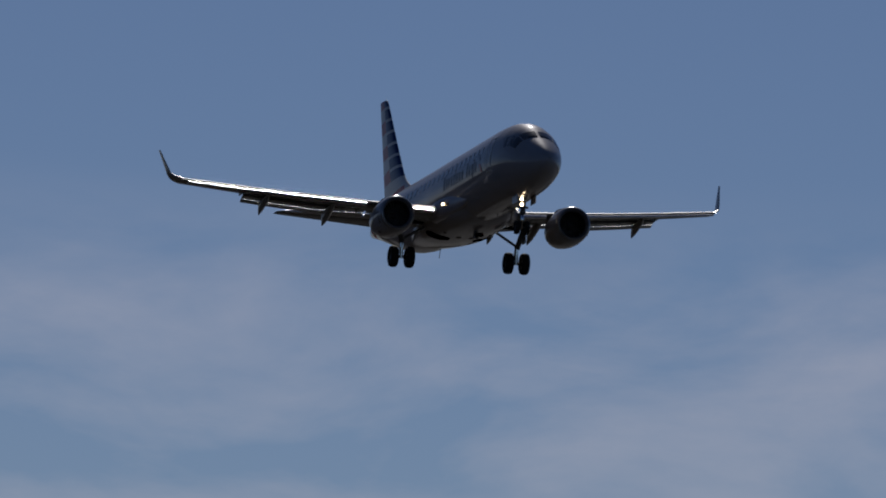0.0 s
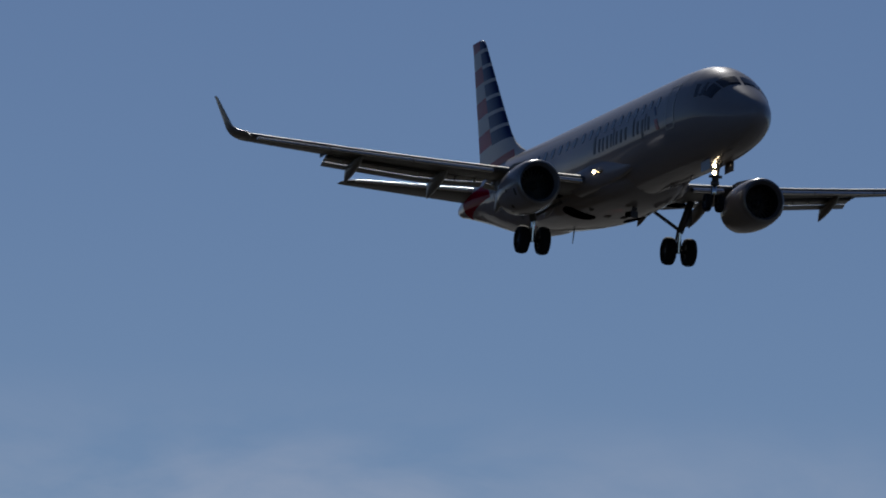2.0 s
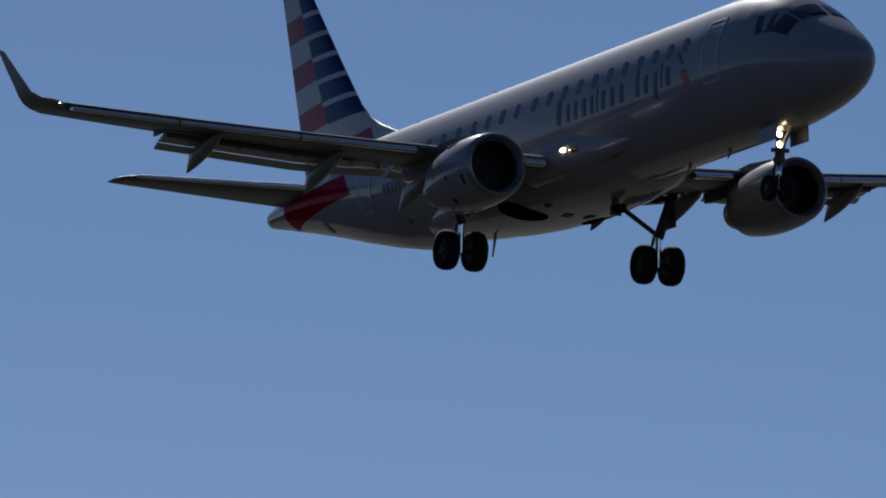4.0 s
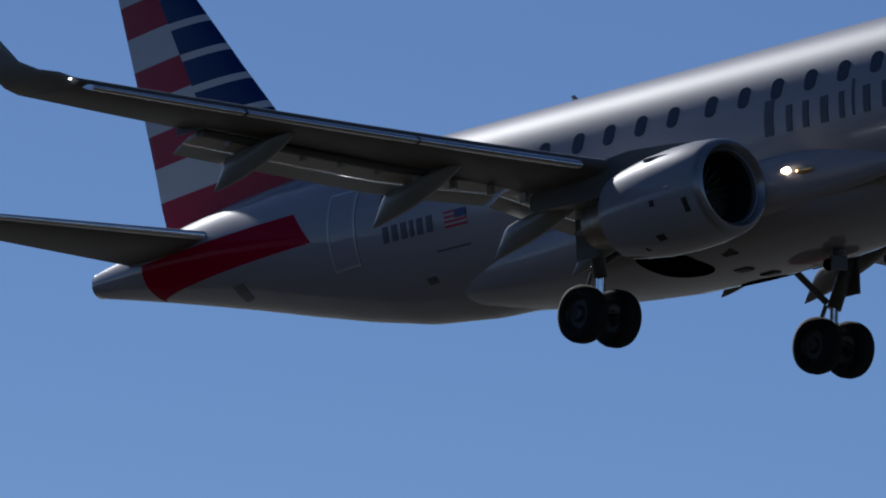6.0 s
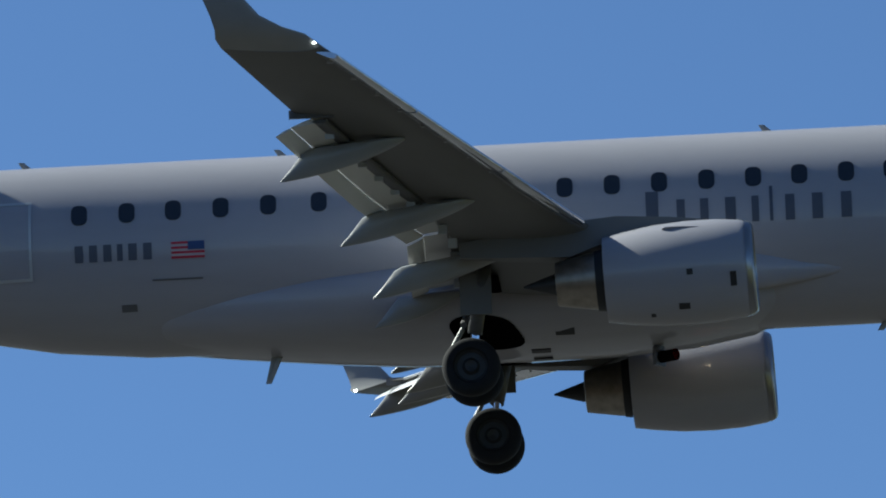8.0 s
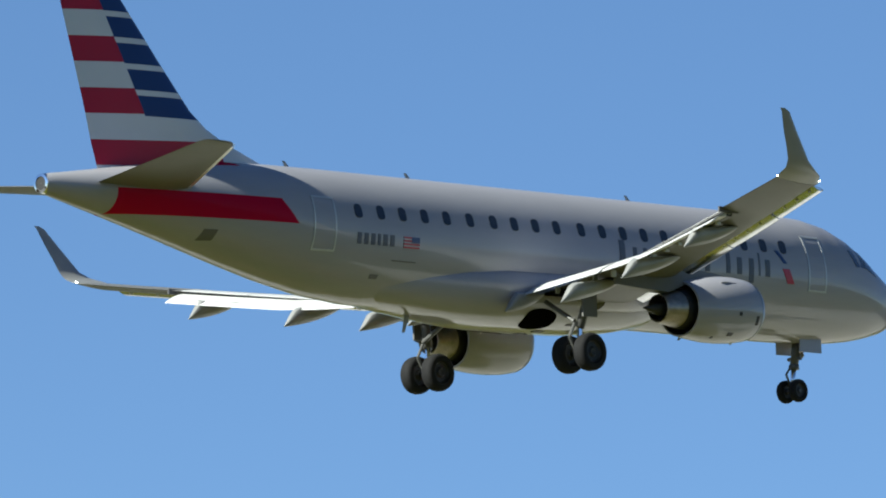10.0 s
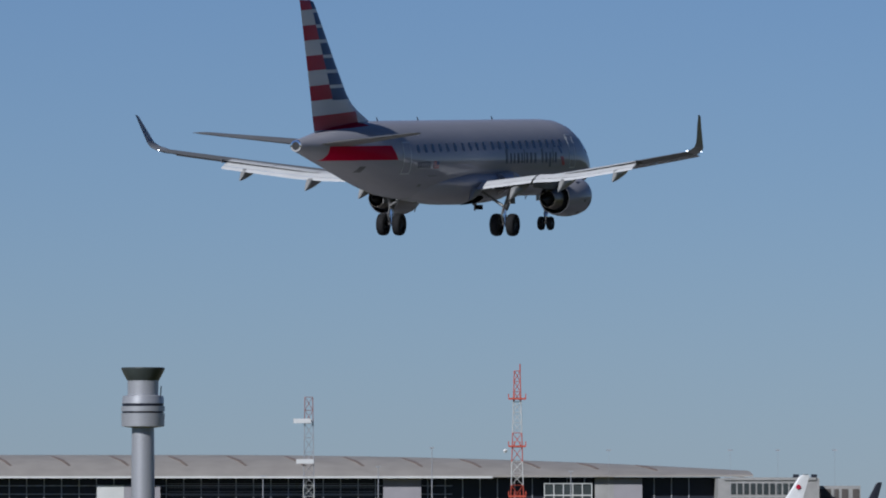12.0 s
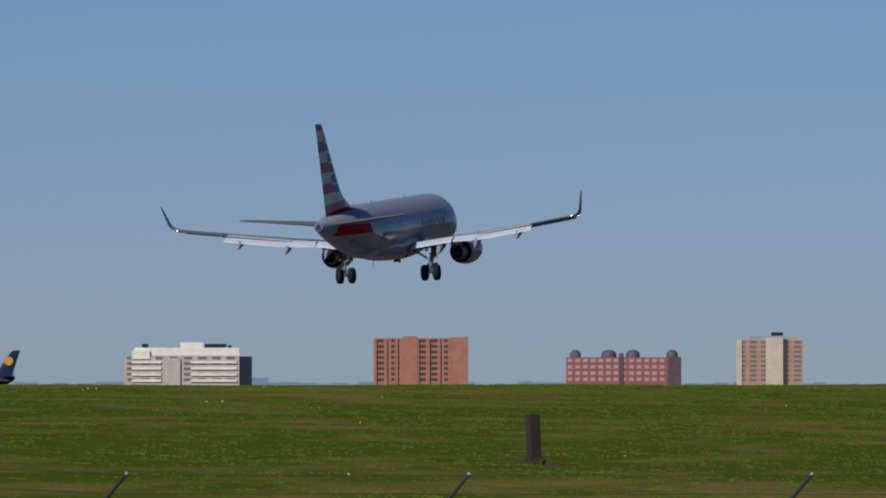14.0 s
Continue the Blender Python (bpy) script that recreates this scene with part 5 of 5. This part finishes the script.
for (p, g, top), (p2, g2, top2) in zip(FENCE, FENCE[1:]):
    for u in (0.1, 0.5, 0.95):
        a = Vector((p.x, p.y, top - 0.36)) - lean + (lean + Vector((0, 0, 0.36))) * u
        b = Vector((p2.x, p2.y, top2 - 0.36)) - lean + (lean + Vector((0, 0, 0.36))) * u
        part("barbed_strand", rod(bmesh.new(), a, b, 0.0025, n=4), M["galv"], fence)
    bm = bmesh.new()
    ka, kb = Vector((p.x, p.y, 0)) - lean, Vector((p2.x, p2.y, 0)) - lean
    for k in range(26):
        for s_ in (0, 1):
            u0, u1 = k / 26, (k + (1 if s_ else -1) * 10) / 26
            a = ka.lerp(kb, u0) + Vector((0, 0, g + 0.05))
            b = ka.lerp(kb, min(1, max(0, u1))) + Vector((0, 0, g + 0.05 + (top - 0.45 - g) * abs(min(1, max(0, u1)) - u0) * 2.6))
            rod(bm, a, b, 0.003, n=3)
    tagged(part("wire_mesh", bm, M["galv"], fence), kind="stuff")

# ---- grass tufts and small white flowers on the rise ----
M["blade"] = mat("grass_blade", (0.058, 0.08, 0.0072), 0.9, spec=0.0, var=0.25, scale=0.5)
M["straw"] = mat("dry_grass_blade", (0.088, 0.084, 0.015), 0.9, spec=0.0, var=0.25, scale=0.5)
M["petal"] = mat("white_petal", (0.8, 0.76, 0.5), 0.7, var=0.05)
rng = random.Random(7)


def tufts(name, label, count, m, low, high, width, r0, r1, clump=None):
    verts, faces = [], []
    while len(faces) < count:
        az_, r = rng.uniform(10.5, 25.5), r0 + (r1 - r0) * rng.random() ** 0.8
        p = polar(az_, r)
        if not 8 < p.y < 84:
            continue
        if clump and noise.noise((p.x * 0.035, p.y * 0.09, clump)) < 0.05:
            continue
        z = land(p.x, p.y)
        for _ in range(4):
            q = p + Vector((rng.uniform(-0.15, 0.15), rng.uniform(-0.15, 0.15), 0))
            a = radians(az_ + rng.uniform(-35, 35))
            h = rng.uniform(low, high)
            w = width * rng.uniform(0.6, 1.3)
            far, d = Vector((math.cos(a), math.sin(a), 0)) * h * rng.uniform(1.0, 2.2), Vector((-math.sin(a), math.cos(a), 0)) * w
            k = len(verts)
            verts += [(q.x + d.x, q.y + d.y, z - 0.02), (q.x - d.x, q.y - d.y, z - 0.02), (q.x + far.x, q.y + far.y, z + h)]
            faces.append((k, k + 1, k + 2))
    me = bpy.data.meshes.new(name)
    me.from_pydata(verts, [], faces)
    me.materials.append(m)
    return tagged(new(name, me), label, "grass", kind="stuff")


tufts("grass", "short green grass on the rise", 70000, M["blade"], 0.012, 0.035, 0.06, 95, 330)
tufts("dry_grass", "patches of dry straw-coloured grass", 9000, M["straw"], 0.012, 0.035, 0.05, 95, 330, 3.1)
# rank grass round the foot of the post
verts, faces = [], []
for _ in range(420):
    a, d = rng.uniform(0, 6.28), abs(rng.gauss(0, 0.42))
    x, y = post_at.x + math.cos(a) * d * 0.8, post_at.y + math.sin(a) * d
    z, h, k = land(x, y), rng.uniform(0.05, 0.2) * max(0.3, 1 - d), len(verts)
    verts += [(x, y + 0.02, z - 0.02), (x, y - 0.02, z - 0.02), (x + h * rng.uniform(0, 0.7), y + rng.uniform(-0.5, 0.5) * h, z + h)]
    faces.append((k, k + 1, k + 2))
me = bpy.data.meshes.new("rank_grass")
me.from_pydata(verts, [], faces)
M["rank"] = mat("brown_rank_grass", (0.0492, 0.0451, 0.0164), 0.9, spec=0.0, var=0.3, scale=3)
me.materials.append(M["rank"])
tagged(new("rank_grass", me), "brownish rank grass round the foot of the post", "grass", kind="stuff")
verts, faces = [], []
for _ in range(60):
    az_, r = rng.uniform(11, 25), rng.uniform(120, 310)
    p = polar(az_, r)
    if not 8 < p.y < 78:
        continue
    z = land(p.x, p.y) + rng.uniform(0.12, 0.2)
    s_ = rng.uniform(0.011, 0.022)
    for _k in range(rng.choice((1, 1, 2, 3))):
        q = Vector((p.x + rng.uniform(-0.3, 0.3), p.y + rng.uniform(-0.3, 0.3), z))
        k = len(verts)
        verts += [(q.x, q.y, q.z - s_), (q.x + s_, q.y, q.z), (q.x, q.y + s_, q.z), (q.x - s_, q.y, q.z), (q.x, q.y - s_, q.z), (q.x, q.y, q.z + s_ * 0.7)]
        faces += [(k, k + 2, k + 1), (k, k + 3, k + 2), (k, k + 4, k + 3), (k, k + 1, k + 4), (k + 5, k + 1, k + 2), (k + 5, k + 2, k + 3), (k + 5, k + 3, k + 4), (k + 5, k + 4, k + 1)]
me = bpy.data.meshes.new("wild_flowers")
me.from_pydata(verts, [], faces)
me.materials.append(M["petal"])
tagged(new("wild_flowers", me), "small white wild flowers in the grass", "flowers", kind="stuff")

# ---- thin high cloud, far off behind the approaching airliner ----
def cloud_material():
    m = bpy.data.materials.new("thin_cloud")
    m.use_nodes = True
    t = m.node_tree
    t.nodes.clear()
    out = t.nodes.new("ShaderNodeOutputMaterial")
    mixs = t.nodes.new("ShaderNodeMixShader")
    tr = t.nodes.new("ShaderNodeBsdfTransparent")
    # emission stands in for the sunlight on the cloud
    em = t.nodes.new("ShaderNodeEmission")
    em.inputs[0].default_value = (1.0, 0.90, 0.92, 1)
    em.inputs[1].default_value = 0.95
    tc = t.nodes.new("ShaderNodeTexCoord")
    mp = t.nodes.new("ShaderNodeMapping")
    mp.inputs["Rotation"].default_value = (radians(24), 0, 0)
    mp.inputs["Scale"].default_value = (0.01, 0.0042, 0.013)
    n = t.nodes.new("ShaderNodeTexNoise")
    n.inputs["Scale"].default_value = 1.0
    n.inputs["Detail"].default_value = 7
    n.inputs["Roughness"].default_value = 0.55
    n.inputs["Distortion"].default_value = 0.25
    rp = t.nodes.new("ShaderNodeMapRange")
    rp.inputs["From Min"].default_value, rp.inputs["From Max"].default_value = 0.36, 0.74
    rp.inputs["To Min"].default_value, rp.inputs["To Max"].default_value = 0.0, 0.40
    sep = t.nodes.new("ShaderNodeSeparateXYZ")
    fade = t.nodes.new("ShaderNodeMapRange")
    fade.interpolation_type = 'SMOOTHSTEP'
    fade.inputs["From Min"].default_value, fade.inputs["From Max"].default_value = 475, 380
    mul = t.nodes.new("ShaderNodeMath")
    mul.operation = 'MULTIPLY'
    side = t.nodes.new("ShaderNodeMapRange")
    side.interpolation_type = 'SMOOTHSTEP'
    side.inputs["From Min"].default_value, side.inputs["From Max"].default_value = -4230, -4430
    both = t.nodes.new("ShaderNodeMath")
    both.operation = 'MULTIPLY'
    L = t.links.new
    L(tc.outputs["Object"], mp.inputs[0])
    L(mp.outputs[0], n.inputs["Vector"])
    L(n.outputs["Fac"], rp.inputs["Value"])
    L(tc.outputs["Object"], sep.inputs[0])
    L(sep.outputs["Z"], fade.inputs["Value"])
    L(rp.outputs[0], mul.inputs[0])
    L(fade.outputs[0], mul.inputs[1])
    L(sep.outputs["X"], side.inputs["Value"])
    L(mul.outputs[0], both.inputs[0])
    L(side.outputs[0], both.inputs[1])
    L(both.outputs[0], mixs.inputs[0])
    L(tr.outputs[0], mixs.inputs[1])
    L(em.outputs[0], mixs.inputs[2])
    L(mixs.outputs[0], out.inputs[0])
    return m


bm = bmesh.new()
loft([[polar(100 + 2 * i, 4700, z) for i in range(56)] for z in (20, 150, 300, 450, 600)], caps=False, closed=False, bm=bm)
cloud = tagged(part("backdrop_cloud", bm, cloud_material()), "thin streaks of high white cloud", "cloud", kind="structure")
cloud.visible_shadow = False

# ---- a small bird ----
bird = new("bird")
tagged(bird, "small dark bird gliding with spread wings", "bird")
M["feather"] = mat("dark_feathers", (0.03, 0.028, 0.026), 0.7, var=0.2, scale=20)
smooth(part("body", turned([(-0.13, 0.004), (-0.09, 0.02), (-0.02, 0.035), (0.05, 0.03), (0.08, 0.022), (0.11, 0.004)], 12, "x"), M["feather"], bird), 60)
for sd in (1, -1):
    bm = loft([[Vector((0.05, 0.015, 0.02)), Vector((-0.05, 0.015, 0.015)), Vector((-0.05, 0.015, 0.01)), Vector((0.05, 0.015, 0.008))], [Vector((0.05, 0.1, 0.045)), Vector((-0.04, 0.1, 0.04)), Vector((-0.04, 0.1, 0.036)), Vector((0.05, 0.1, 0.036))], [Vector((-0.02, 0.2, 0.02)), Vector((-0.05, 0.2, 0.02)), Vector((-0.05, 0.2, 0.018)), Vector((-0.02, 0.2, 0.018))]])
    part("wing", sided(bm, sd), M["feather"], bird)
part("tail", loft([[Vector((-0.11, -0.01, 0.0)), Vector((-0.11, 0.01, 0.0)), Vector((-0.11, 0.01, 0.006)), Vector((-0.11, -0.01, 0.006))], [Vector((-0.2, -0.03, 0.0)), Vector((-0.2, 0.03, 0.0)), Vector((-0.2, 0.03, 0.004)), Vector((-0.2, -0.03, 0.004))]]), M["feather"], bird)


for piece in bird.children:
    piece.matrix_basis = Matrix.Scale(0.48, 4)


def motions():
    walk(airliner, [(t, pose(x, y, z, bank, pitch, heading)) for t, x, y, z, bank, pitch, heading in AIRLINER_ROWS])
    # the beacon turns steadily
    walk(beacon, [(0.1 * k, pose(-12.4, 0, -2.02, 0, 0, 211 + 80.1 * (k - 110))) for k in range(141)])
    # the bird darts up past the line of sight and away
    c = EYE + Vector((math.cos(radians(165.295)) * math.cos(radians(4.824)), math.sin(radians(165.295)) * math.cos(radians(4.824)), math.sin(radians(4.824)))) * 100
    side = Vector((math.sin(radians(165)), -math.cos(radians(165)), 0))
    walk(bird, [(t, Matrix.Translation(c - side * (25.0 * (t - 1.5)) + Vector((0, 0, h))) @ pose(0, 0, 0, 0, -4, 255)) for t, h in ((0, -4.0), (1.2, -2.4), (1.35, -1.2), (1.5, 0.0), (1.65, 1.2), (1.8, 2.4), (14.0, 20.0))])


motions()
